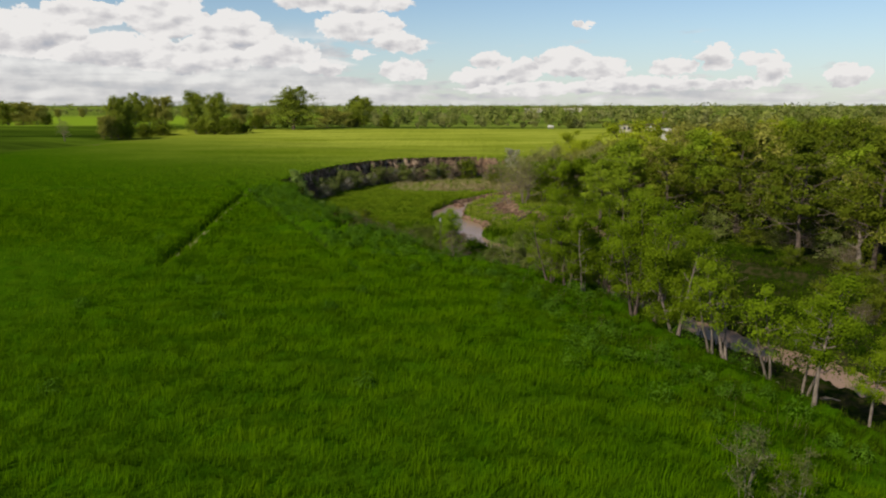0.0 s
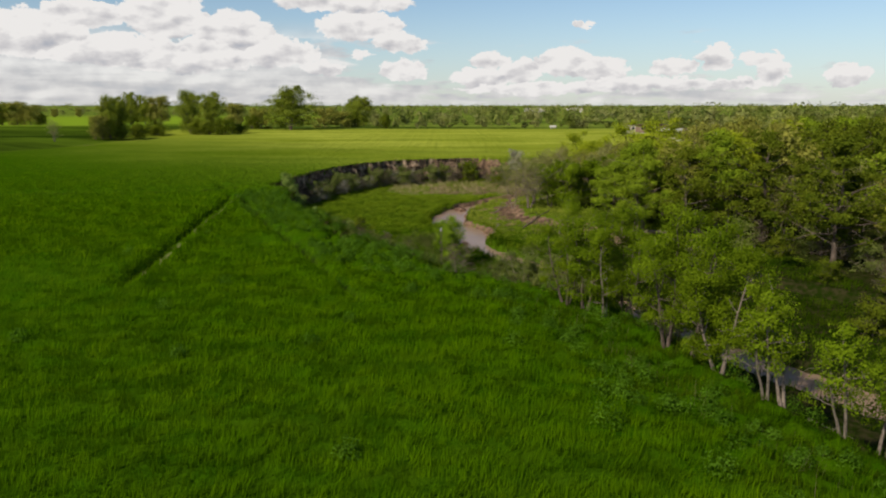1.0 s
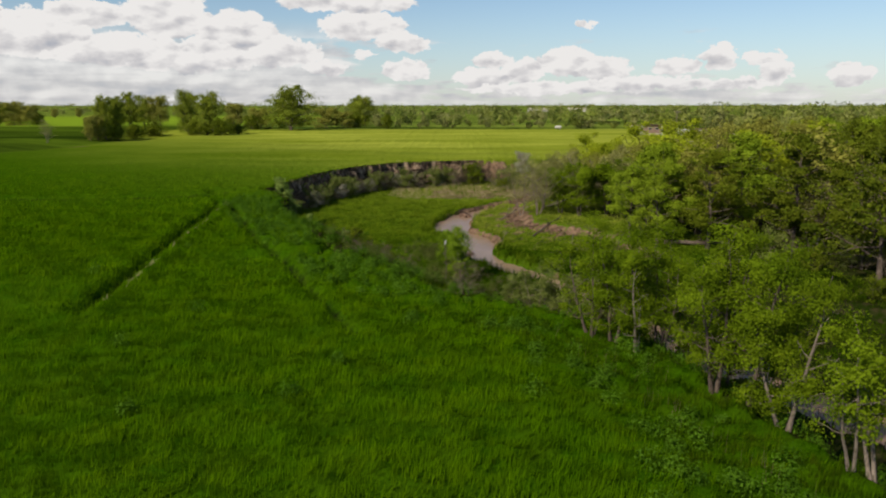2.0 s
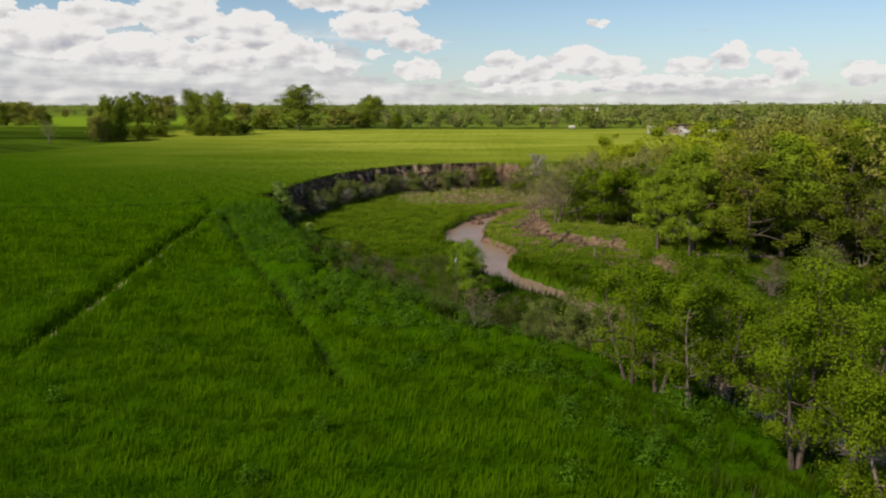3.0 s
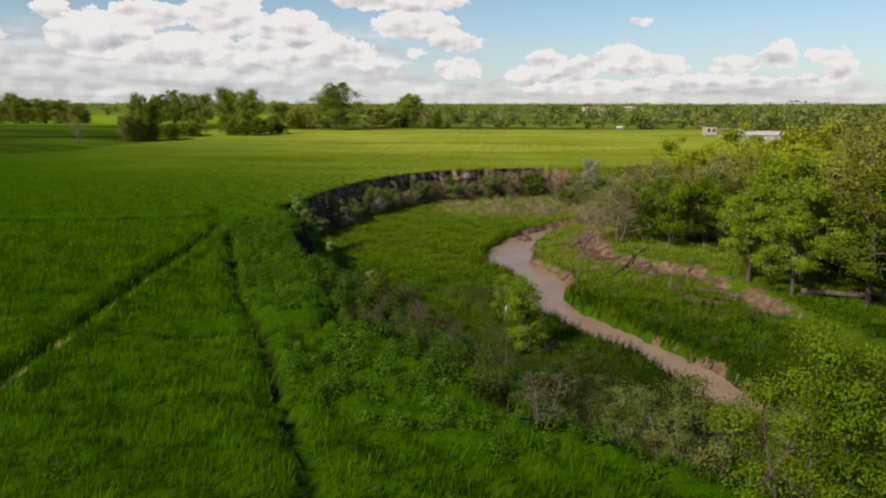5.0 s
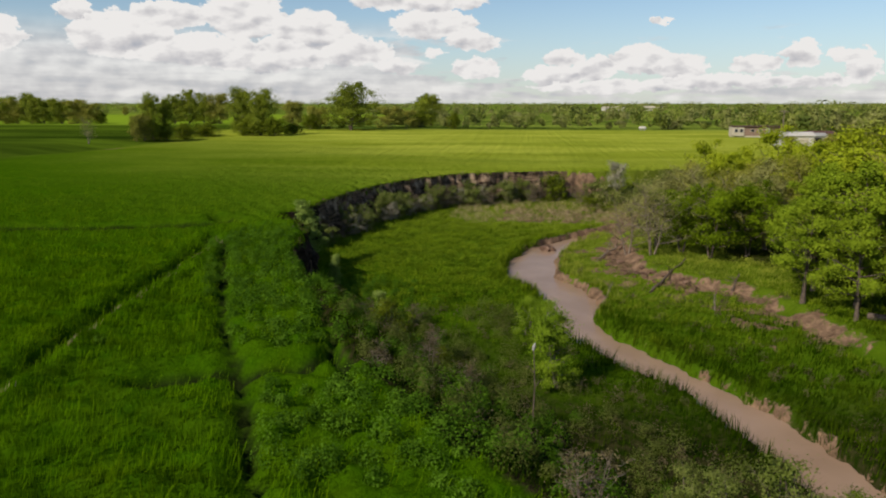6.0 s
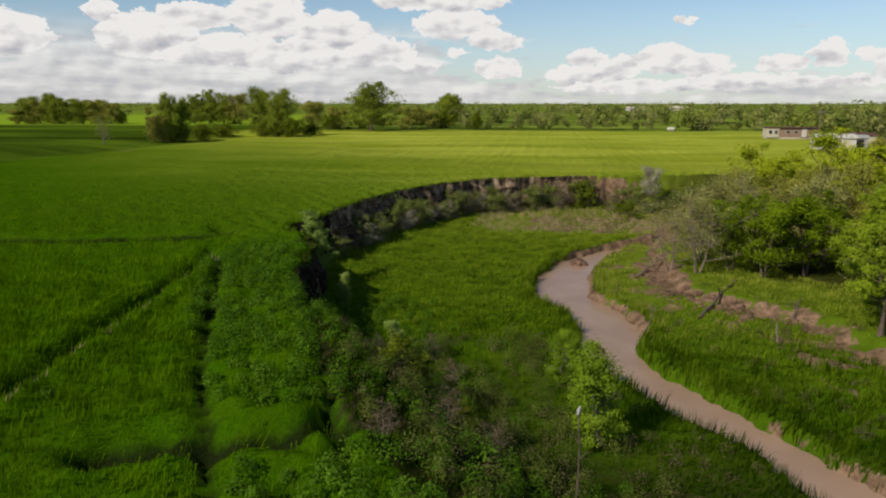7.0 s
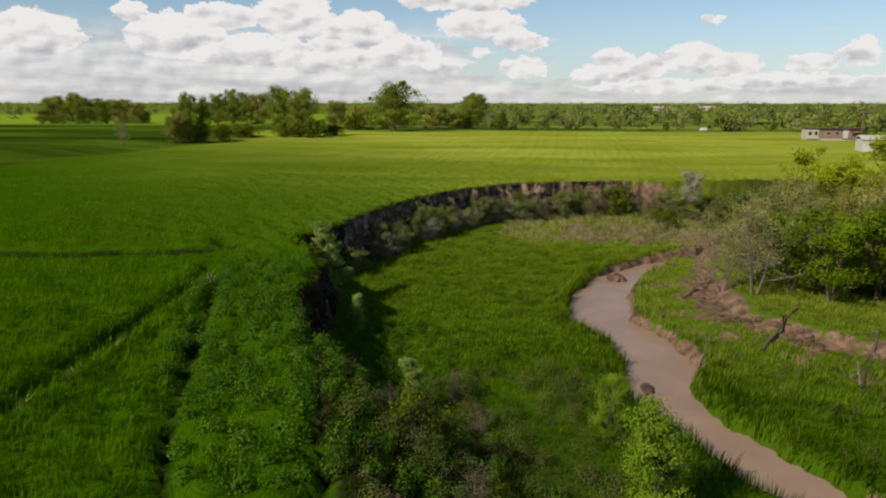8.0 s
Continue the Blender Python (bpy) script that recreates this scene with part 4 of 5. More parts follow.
# shrubs under the wood and on the bank
for k in range(46):
    x, y = rnd.uniform(19, 46), rnd.uniform(46, 112)
    if inside(np.array([x]), np.array([y]), TERRACE)[0] and x > 16 + 0.1 * abs(y - 70):
        plant("shrub", V[rnd.choice(["bush_a", "bush_b", "dead_bush"])], "shrub in the undergrowth of the valley wood", "shrub", x, y, rnd.uniform(0, 360), rnd.uniform(0.7, 1.3), "undergrowth shrubs")
for x, y, kind, s in [(4.6, 123.2, "bush_b", 1.7), (-15.2, 104.6, "bush_a", 1.2), (-10.4, 113.6, "dead_bush", 1.2), (-9.4, 114.6, "dead_bush", 1.3), (-6.2, 116.4, "bush_a", 0.9),
                      (-2.0, 119.8, "bush_a", 1.1), (-13.0, 109.6, "dead_bush", 1.1), (-17.2, 97.6, "bush_b", 0.8), (1.5, 120.8, "dead_bush", 1.2), (9.6, 122.4, "bush_a", 1.1),
                      (7.6, 121.6, "dead_bush", 1.3), (-4.2, 118.4, "dead_bush", 1.2), (-17.6, 92.8, "dead_bush", 0.9), (14.8, 121.5, "bush_b", 1.3), (11.2, 119.4, "bush_a", 1.2),
                      (17.5, 118.0, "bush_a", 1.5), (-17.8, 88.0, "bush_a", 0.7), (-14.4, 106.6, "bush_a", 0.8)]:
    plant("bank_shrub", V[kind], "dry grey shrub below the cut bank" if kind == "dead_bush" else "green shrub below the cut bank", "shrub", x, y, rnd.uniform(0, 360), s, "shrubs below the cut bank")
foot = resample([(x, y) for x, y, _, w in RIM if w < 1], 1.0)
for k in range(78):
    x, y = foot[rnd.randrange(2, len(foot) - 32)]
    x, y = x + 1.4 + rnd.uniform(-0.3, 0.9), y - 0.9 + rnd.uniform(-0.7, 0.3)
    if inside(np.array([x]), np.array([y]), RIM)[0]:
        kind = rnd.choice(["dead_bush", "tall_bush", "tall_bush", "bush_a", "pale_bush", "pale_bush"])
        plant("bank_shrub", V[kind], "dry grey shrub below the cut bank" if kind in ("dead_bush", "pale_bush") else "thin olive shrub below the cut bank", "shrub", x, y, rnd.uniform(0, 360), rnd.uniform(0.5, 1.05), "shrubs below the cut bank")
for k in range(22):
    x, y = rnd.uniform(8, 24), rnd.uniform(112, 125)
    if quick(np.array([x]), np.array([y]))["d"][0] < 2.5:
        continue
    plant("bank_shrub", V[rnd.choice(["bush_a", "bush_b", "tall_bush"])], "thin olive shrub below the cut bank", "shrub", x, y, rnd.uniform(0, 360), rnd.uniform(0.6, 1.1), "shrubs below the cut bank")
for k in range(120):
    y = rnd.uniform(14, 56)
    x = rnd.uniform(17, 46)
    q = quick(np.array([x]), np.array([y]))
    if q["c"][0] > 2.0 and inside(np.array([x]), np.array([y]), RIM)[0] and x > 15 + 0.10 * (56 - y) and (y < 50 or x > 22) and q["d"][0] > 3.2 and not (y > 43 and x < 31):
        kind = rnd.choice(["bush_b", "bush_b", "dead_bush", "bush_a", "dead_bush", "dead_bush"])
        plant("brush_shrub", V[kind], "dry tangled shrub beyond the creek" if kind in ("dead_bush", "thin_grey") else "olive-green shrub beyond the creek", "shrub", x, y, rnd.uniform(0, 360), rnd.uniform(0.55, 1.0) * (0.7 if kind == "thin_grey" else 1), "brush beyond the creek")
for x, y, s in [(26.5, 84, 1.0), (38, 66, 1.3), (31.5, 62.5, 1.1)]:
    plant("bare_tree", V["thin_grey"], "nearly bare grey-brown tree in the valley wood", "tree", x, y, rnd.uniform(0, 360), s, "trees of the valley wood")
plant("silver_shrub", V["silver"], "pale silver-grey shrub on the bank rim", "shrub", 12.1, 118.6, 0, 1.1, z=-1.6)

# trees beyond the meadow
for x, y, kind, s, w in [(-239.5, 340.2, "far_c", 0.82, 1.23), (-235.8, 343.0, "far_b", 1.15, 1.28), (-230.0, 342.9, "far_c", 1.38, 1.13),
                         (-222.1, 340.7, "far_b", 1.27, 1.02), (-216.2, 341.6, "far_b", 1.06, 1.37), (-208.5, 342.8, "far_b", 1.04, 1.40), (-203.1, 345.2, "far_c", 1.34, 1.16), (-196.3, 345.5, "far_c", 1.14, 1.22),
                         (-192.5, 347.6, "far_d", 1.31, 0.80), (-100.5, 207.9, "far_c", 0.81, 0.58), (-99.8, 210.7, "far_c", 0.84, 0.67), (-98.9, 214.1, "far_b", 1.16, 0.54),
                         (-97.7, 219.1, "far_b", 1.07, 0.52), (-99.3, 217.9, "far_d", 1.01, 1.10), (-97.1, 227.1, "far_d", 0.98, 1.18), (-95.2, 238.3, "far_d", 0.95, 1.41), (-153.6, 339.7, "far_a", 1.04, 1.09),
                         (-147.8, 341.4, "far_a", 1.19, 0.92), (-140.7, 341.4, "far_a", 1.08, 0.70), (-134.0, 342.8, "far_c", 1.63, 0.96)]:
    plant("meadow_tree", V[kind], "leafy broadleaf tree among shrubs west of the meadow", "tree", x, y, rnd.uniform(0, 360), s, "trees beyond the meadow", wide=w)
for x, y, kind, s, w in [(-84.9, 242.1, "far_b", 1.31, 0.75), (-74.1, 227.2, "far_b", 1.19, 0.88), (-68.4, 223.8, "far_d", 1.12, 1.09), (-67.1, 236.4, "far_d", 0.69, 1.79), (-75.8, 225.3, "far_d", 1.03, 1.37),
                         (-87.5, 301.2, "far_c", 1.20, 1.06), (-71.9, 281.5, "far_c", 0.98, 1.31), (-74.1, 277.4, "far_d", 1.15, 0.92), (-57.7, 269.3, "far_a", 1.25, 1.29), (-49.3, 295.9, "far_c", 0.97, 1.37),
                         (-43.0, 297.4, "far_c", 0.82, 1.26), (-37.5, 326.7, "far_b", 1.15, 1.15), (-39.0, 304.8, "far_d", 1.35, 0.97), (-24.9, 289.4, "far_d", 1.26, 0.68), (-103.3, 190.7, "thin_grey", 0.95, 0.75)]:
    plant("meadow_tree", V[kind], "leafy broadleaf tree at the far edge of the meadow", "tree", x, y, rnd.uniform(0, 360), s, "trees beyond the meadow", wide=w)
for x, y, kind, s, w in [(-70, 560, "far_a", 1.3, 1.0), (-312, 585, "far_c", 0.8, 1.0), (-296, 590, "far_c", 0.85, 0.9), (-201, 560, "far_c", 0.9, 0.9), (48.5, 165, "far_c", 0.38, 1.2), (46.5, 140, "far_c", 0.55, 1.1), (51, 143, "far_c", 0.58, 1.2), (55, 138, "far_c", 0.66, 1.0)]:
    plant("meadow_tree", V[kind], "leafy broadleaf tree at the edge of the valley wood", "tree", x, y, rnd.uniform(0, 360), s, "trees beyond the meadow", wide=w)


# ---------------------------------------------------------------- far woods, joined
def far_woods():
    rng = np.random.RandomState(77)
    spots = []
    for k in range(70):                                     # line behind the meadow
        spots.append((rng.uniform(-46, 78), 288 + rng.exponential(30), rng.choice([1.6, 2.2, 2.6, 3.2, 4.0, 5.5, 7.5]) * rng.uniform(0.8, 1.2)))
    for k in range(60):
        spots.append((rng.uniform(72, 150), rng.uniform(225, 300), rng.uniform(5.0, 9.0)))
    for k in range(150):                                    # east of the valley
        spots.append((rng.uniform(78, 230), rng.uniform(40, 240), rng.uniform(6.5, 10.0)))
    for k in range(900):
        y = 330 + 1300 * rng.uniform(0, 1) ** 1.25
        x = rng.uniform(-0.20, 0.95) * y
        if wobble(np.array([x]), np.array([y * 0.45]), 130, 81)[0] < 0.02:
            continue
        spots.append((x, y, rng.uniform(4.5, 9.0) + 2.5 * (x > 0.3 * y)))
    for k in range(420):
        y = 1500 + 2600 * rng.uniform(0, 1)
        x = rng.uniform(-1.1, 1.0) * y
        spots.append((x, y, rng.uniform(7, 13)))
    for k in range(70):
        y = rng.uniform(420, 1500)
        spots.append((rng.uniform(-0.95, -0.22) * y, y, rng.uniform(4, 8)))
    cs, sz, outs = [], [], []
    for x, y, h in spots:
        n = 420 if y < 330 else (120 if y < 900 else 45)
        wide = h * rng.uniform(0.35, 0.6) * (1.0 if y < 900 else 2.4)
        lumps = rng.normal(0, 1, (7, 3)) * np.array([wide * 0.55, wide * 0.55, h * 0.2]) + np.array([0, 0, h * 0.55])
        o = lumps[rng.randint(0, 7, n)] + np.clip(rng.normal(0, 1, (n, 3)), -1.4, 1.4) * np.array([wide * 0.3, wide * 0.3, h * 0.13])
        o[:, 2] = np.clip(o[:, 2], 0.2, h)
        outs.append((o - np.array([0, 0, h * 0.45])) / np.array([wide, wide, h * 0.4]))
        cs.append(o + np.array([x, y, 0]))
        sz.append(np.full(n, 0.22 + h * 0.025 + (0.25 if y > 330 else 0) + (0.7 if y > 900 else 0)))
    c, sz = np.concatenate(cs), np.concatenate(sz)
    outs = np.concatenate(outs)
    c[:, 2] += land(c[:, 0], c[:, 1])
    v, f = leaf_cards(rng, c, 1.0, outs)
    v = c.repeat(4, 0) + (v - c.repeat(4, 0)) * sz.repeat(4)[:, None]
    tagged(new("far_woods", mesh_of("far_woods", v, f, M_FARWOOD)), "distant green woods reaching to the horizon", "woods", kind="stuff")


far_woods()


# ---------------------------------------------------------------- grass and weeds, joined
def grass(name, label, mat, rng, x, y, tall, width, bend=0.30, heads=False):
    n = len(x)
    z = quick(x, y)["z"]
    h = tall * rng.uniform(0.55, 1.25, n)
    ba = 0.3 + 1.6 * wobble(x, y, 4.5, 91) + rng.uniform(-0.7, 0.7, n)
    a = ba + 1.57 + rng.uniform(-0.9, 0.9, n)
    ux, uy = np.cos(a) * width * 0.5, np.sin(a) * width * 0.5
    lay = h * bend * rng.uniform(0.3, 1.4, n) * np.clip(1.0 + 1.1 * wobble(x, y, 2.1, 92), 0.1, 2.4)
    bx, by = np.cos(ba) * lay, np.sin(ba) * lay
    p = np.stack([x, y, z - 0.03], -1)
    side, top = np.stack([ux, uy, 0 * ux], -1), p + np.stack([bx, by, h], -1)
    v = np.stack([top + side, top - side, p] if heads else [p + side, p - side, top], 1).reshape(-1, 3)
    me = mesh_of(name, v, np.arange(3 * n).reshape(-1, 3), mat)
    put_attr(me, "tip", np.tile([1.0, 1.0, 0.0] if heads else [0.0, 0.0, 1.0], n))
    tagged(new(name, me), label, "grass", kind="stuff")


def scatter(rng, n, x0, x1, y0, y1):
    return rng.uniform(x0, x1, n), rng.uniform(y0, y1, n)


rng = np.random.RandomState(9)
gxs, gys = [], []
for n, (x0, x1, y0, y1) in ((330000, (-24, 16, 4, 44)), (230000, (-50, 6, 36, 74)), (110000, (-80, -4, 60, 130))):
    x, y = scatter(rng, n, x0, x1, y0, y1)
    g = quick(x, y)
    fade = step(x, x0, x0 + 14) * step(y, y1, y1 - (8 if y1 < 50 else 20 if y1 < 80 else 60)) * step(y, y0 - (20 if y0 < 30 else 0), y0 + (8 if y0 < 50 else 16))
    herb = np.where(y > 36, step(g["d"], -5.6, -3.8) * step(wobble(x, y, 6, 46), -0.65, -0.15), step(g["d"], -9, -5) * step(wobble(x, y, 5, 66), 0.0, 0.35))
    keep = (g["d"] < 0.3) & (g["groove"] < 0.35) & (rng.uniform(0, 1, n) > 0.92 * herb) & (rng.uniform(0, 1, n) < fade * (0.66 + 0.5 * wobble(x, y, 1.7, 41)))
    gxs.append(x[keep]), gys.append(y[keep])
x, y = np.concatenate(gxs), np.concatenate(gys)
tuft = 0.32 + 0.10 * wobble(x, y, 2.3, 42) + 0.10 * wobble(x, y, 0.9, 43) - 0.30 * quick(x, y)["groove"]
tuft = tuft * (1 - 0.5 * step(to_line(x, y, DITCHES[2][0])[0], 2.2, 1.3)) * (1 - 0.45 * step(y, 60, 100)) * (1 - 0.5 * np.where(y > 36, step(quick(x, y)["d"], -5.6, -3.8), 0))
wide = 0.03 + 0.035 * step(y, 25, 75)
verge = rng.uniform(0, 1, len(x)) < 0.8 * step(quick(x, y)["d"] + 1.5 * wobble(x, y, 5, 94), -7, -3.5) * step(y, 40, 33)
grass("meadow_grass", "tall lush green meadow grass", M_BLADE, rng, x[~verge], y[~verge], np.clip(tuft, 0.12, 0.7)[~verge], wide[~verge])
grass("verge_grass", "dark coarse grass along the top of the creek bank", M_BLADE_VERGE, rng, x[verge], y[verge], np.clip(tuft, 0.12, 0.7)[verge], wide[verge])

x, y = scatter(rng, 95000, -62, 4, 26, 112)
g = quick(x, y)
keep = (g["d"] < -0.5) & (g["groove"] < 0.3) & (rng.uniform(0, 1, len(x)) < step(y, 26, 46) * step(y, 112, 70) * (0.62 + 0.5 * wobble(x, y, 4.5, 72)) * step(x, -62, -44))
x, y = x[keep], y[keep]
grass("meadow_seed_heads", "pale green seed heads above the meadow grass", M_SEED, rng, x, y, np.clip(0.50 + 0.10 * wobble(x, y, 2.3, 42), 0.3, 0.72), 0.024, 0.4, True)

x, y = scatter(rng, 260000, -19, 30, 26, 124)
g = quick(x, y)
keep = (g["d"] > 0.2) & (rng.uniform(0, 1, len(x)) > 1.5 * bare(x, y)) & (g["c"] > np.where(g["terrace"] < -8, 0.12, 0.45)) & (np.abs(g["terrace"] + 0.2) > 0.8 + 0.5 * wobble(x, y, 3, 44)) & (g["terrace"] < 8) & (rng.uniform(0, 1, len(x)) > 0.7 * ((g["w"] > 1) & (g["d"] < 12) & (g["d"] > 2.5) | (y > 104) & (x > -6) & (x < 15)))
x, y = x[keep], y[keep]
tuft = 0.34 + 0.16 * wobble(x, y, 3.1, 45) + 0.30 * step(quick(x, y)['c'], 2.2, 0.5)
tuft = np.clip(tuft, 0.12, 0.95)
bar = (x > np.interp(y, [60, 68, 80, 92, 101], [9, 5, 3, 4, 10])) & (rng.uniform(0, 1, len(x)) < step(y, 66, 78))
rank = ~bar & (rng.uniform(0, 1, len(x)) < step(y + 0.6 * np.abs(x - 2) + 6 * wobble(x, y, 6, 93), 82, 65))
grass("valley_grass", "coarse green grass on the creek floodplain", M_BLADE_LOW, rng, x[~bar & ~rank], y[~bar & ~rank], tuft[~bar & ~rank], 0.05)
grass("rank_grass", "dark rank grass on the lower creek banks", M_BLADE_RANK, rng, x[rank], y[rank], tuft[rank], 0.05)
grass("bar_grass", "pale yellow-green grass on the creek bar", M_BLADE_BAR, rng, x[bar], y[bar], tuft[bar] * 0.85, 0.05)


def weeds(name, label, mat, rng, x, y, size, per, leaf, tall=1.0):
    """Rounded clumps of small leaves."""
    n = len(x)
    z = quick(x, y)["z"]
    c = np.stack([x, y, z], -1).repeat(per, 0)
    s = (size * rng.uniform(0.55, 1.3, n)).repeat(per)
    o = rng.normal(0, 1, (n * per, 3))
    o[:, 2] = np.abs(o[:, 2])
    o /= np.linalg.norm(o, axis=1, keepdims=True)
    o *= rng.uniform(0.55, 1.08, (n * per, 1))
    v, f = leaf_cards(rng, c + o * s[:, None] * np.array([1, 1, 1.15 * tall]), leaf, o * 1.5)
    tagged(new(name, mesh_of(name, v, f, mat)), label, "weeds", kind="stuff")


def jitter(rng, cell, x0, x1, y0, y1):
    gx_, gy_ = np.meshgrid(np.arange(x0, x1, cell), np.arange(y0, y1, cell))
    return (gx_ + rng.uniform(-0.4, 0.4, gx_.shape) * cell).ravel(), (gy_ + rng.uniform(-0.4, 0.4, gx_.shape) * cell).ravel()


# leafy herbs near the rim and on the slope below it
x, y = jitter(rng, 0.84, -20, 14, 10, 76)
g = quick(x, y)
p = np.where(g["d"] < 0, 0.97 * step(g["d"], -5.6, -3.8) * step(y, 34, 42) + 0.9 * step(g["d"], -9, -5) * step(g["d"], -0.5, -2) * step(y, 36, 34) * step(wobble(x, y, 5, 66), 0.0, 0.35), 0.95 * step(g["d"], 10, 2.5)) * np.where(y > 36, step(wobble(x, y, 6, 46), -0.65, -0.15), 1)
p = np.maximum(p, 0.008 * (g["d"] < 0))
keep = (rng.uniform(0, 1, len(x)) < p) & (g["c"] > 1.0) & (g["groove"] < 0.3) & (to_line(x, y, DITCHES[2][0])[0] > 1.8)
weeds("leafy_weeds", "clumps of blue-green leafy herbs", M_SAGE, rng, x[keep], y[keep], 0.48, 240, 0.045, 1.2)
x, y = jitter(rng, 1.35, -14, 12, 38, 74)
g = quick(x, y)
keep = (g["d"] > 0.8) & (g["c"] > 1.6) & (g["w"] > 1) & (g["d"] < 13) & (rng.uniform(0, 1, len(x)) < 0.85 * step(wobble(x, y, 7, 55), -0.5, 0.3))
weeds("scrub", "grey-green scrub bushes on the slope above the creek", M_SCRUB, rng, x[keep], y[keep], 0.62, 640, 0.034, 1.25)
x, y = jitter(rng, 0.85, -14, 13, 38, 76)
g = quick(x, y)
keep = (g["d"] > 0.8) & (g["c"] > 1.2) & (g["w"] > 1) & (g["d"] < 15) & (rng.uniform(0, 1, len(x)) < 0.75 * step(wobble(x, y, 5, 47), -0.35, 0.35))
weeds("brown_weeds", "dry brown weeds on the slope above the creek", M_STRAW, rng, x[keep], y[keep], 0.42, 90, 0.034, 1.5)
x, y = jitter(rng, 0.9, 5, 24, 44, 82)
g = quick(x, y)
keep = (g["c"] > 1.0) & (g["terrace"] < 1) & (g["terrace"] > -9) & (rng.uniform(0, 1, len(x)) < 0.8 * step(wobble(x, y, 5.5, 71), -0.15, 0.35))
weeds("brown_weeds", "dry brown weeds on the creek bar", M_STRAW, rng, x[keep], y[keep], 0.36, 70, 0.034, 1.2)
x, y = jitter(rng, 0.7, -8, 14, 105, 121)
keep = rng.uniform(0, 1, len(x)) < 0.8 * step(wobble(x, y, 5, 48), -0.5, 0.2)
weeds("brown_weeds", "dry tan weeds below the cut bank", M_TAN, rng, x[keep], y[keep], 0.42, 40, 0.055, 1.5)
x, y = scatter(rng, 5000, 5, 14, 6, 34)
g = quick(x, y)
keep = (g["d"] < 0) & (np.abs(g["d"] + 3.2) < 1.3 + wobble(x, y, 4, 49)) & (rng.uniform(0, 1, len(x)) < 0.5 * step(wobble(x, y, 2.6, 63), 0.05, 0.4))
grass("tall_straw", "tall dry pale grass stalks", M_STRAW, rng, x[keep], y[keep], 0.75, 0.012, 0.35)
edge = resample(DITCHES[0][0], 0.02)
x, y = edge[:, 0] + 0.80 + rng.normal(0, 0.12, len(edge)), edge[:, 1] + rng.normal(0, 0.1, len(edge))
keep = (rng.uniform(0, 1, len(x)) < 0.45 * step(wobble(x, y, 6, 64), -0.1, 0.5))
grass("ditch_straw", "strip of pale dry grass beside the ditch", M_TAN, rng, x[keep], y[keep], 0.3, 0.05, 0.4)


# ---------------------------------------------------------------- dead wood and small things by the creek
def dead_trunk(name, label, x0, y0, x1, y1, r, lift=0.15, forks=3, seed=1, mat=None):
    rg = np.random.RandomState(seed)
    soup = Soup()
    z0, z1 = height(x0, y0) + lift * 0.3, height(x1, y1) + lift
    q = np.linspace(0, 1, 8)
    p = np.stack([x0 + (x1 - x0) * q, y0 + (y1 - y0) * q, z0 + (z1 - z0) * q], -1) + rg.normal(0, 0.016 * math.hypot(x1 - x0, y1 - y0), (8, 3)) * np.array([1, 1, 0.5]) * np.sin(q * 3.14)[:, None]
    p[:, 2] = np.maximum(p[:, 2], land(p[:, 0], p[:, 1]) + r * 0.6)
    tube(soup, p, r * (1 - 0.6 * q), 8)
    ln = math.hypot(x1 - x0, y1 - y0)
    for k in range(forks):
        f = rg.uniform(0.3, 0.95)
        b = np.array([np.interp(f, q, p[:, c]) for c in range(3)])
        e = b + np.array([rg.normal(0, 0.13), rg.normal(0, 0.13), abs(rg.normal(0.05, 0.06)) + 0.02]) * ln
        tube(soup, np.stack([b, (b + e) / 2 + rg.normal(0, 0.03 * ln, 3), e]), [r * 0.4, r * 0.28, r * 0.1], 5)
    tagged(new(name, soup.mesh(name, mat or M_TWIG, True)), label, "dead wood")


dead_trunk("fallen_log", "bare fallen trunk lying down the muddy scarp", 9.1, 74.0, 12.8, 80.8, 0.11, 0.30, 1, 3, M_BARK)
dead_trunk("fallen_branch", "forked pale driftwood on the mud of the creek bar", 6.4, 84.4, 9.3, 89.0, 0.09, 0.30, 7, 4, M_TWIG)
dead_trunk("fallen_branch", "grey branch stuck in the creek bank", 5.4, 71.8, 6.6, 75.4, 0.055, 0.4, 4, 5, M_TWIG)
dead_trunk("fallen_branch", "broken stick standing on the grassy bar", 12.2, 69.0, 12.5, 70.4, 0.055, 1.0, 3, 6, M_PALEBARK)
dead_trunk("fallen_branch", "forked dead branch on top of the scarp", 14.4, 73.6, 15.6, 76.0, 0.08, 0.3, 4, 7, M_BARK)
dead_trunk("fallen_branch", "pale dead branch below the young trees", 13.8, 19.9, 15.6, 18.8, 0.07, 0.3, 3, 8, M_PALEBARK)
dead_trunk("fallen_branch", "pale broken branch leaning on a trunk", 14.8, 15.3, 16.2, 16.6, 0.06, 0.9, 2, 9, M_PALEBARK)
dead_trunk("fallen_log", "pale fallen trunk at the edge of the wood", 31.2, 43.0, 33.2, 47.0, 0.20, 2.6, 4, 10, M_PALEBARK)
dead_trunk("fallen_log", "dark fallen trunk under the trees", 20.0, 66.0, 25.0, 63.2, 0.22, 0.6, 5, 11, M_BARK)
dead_trunk("fallen_branch", "tangle of dead branches on the creek bank", 11.2, 43.4, 12.4, 40.8, 0.07, 0.9, 6, 12, M_TWIG)


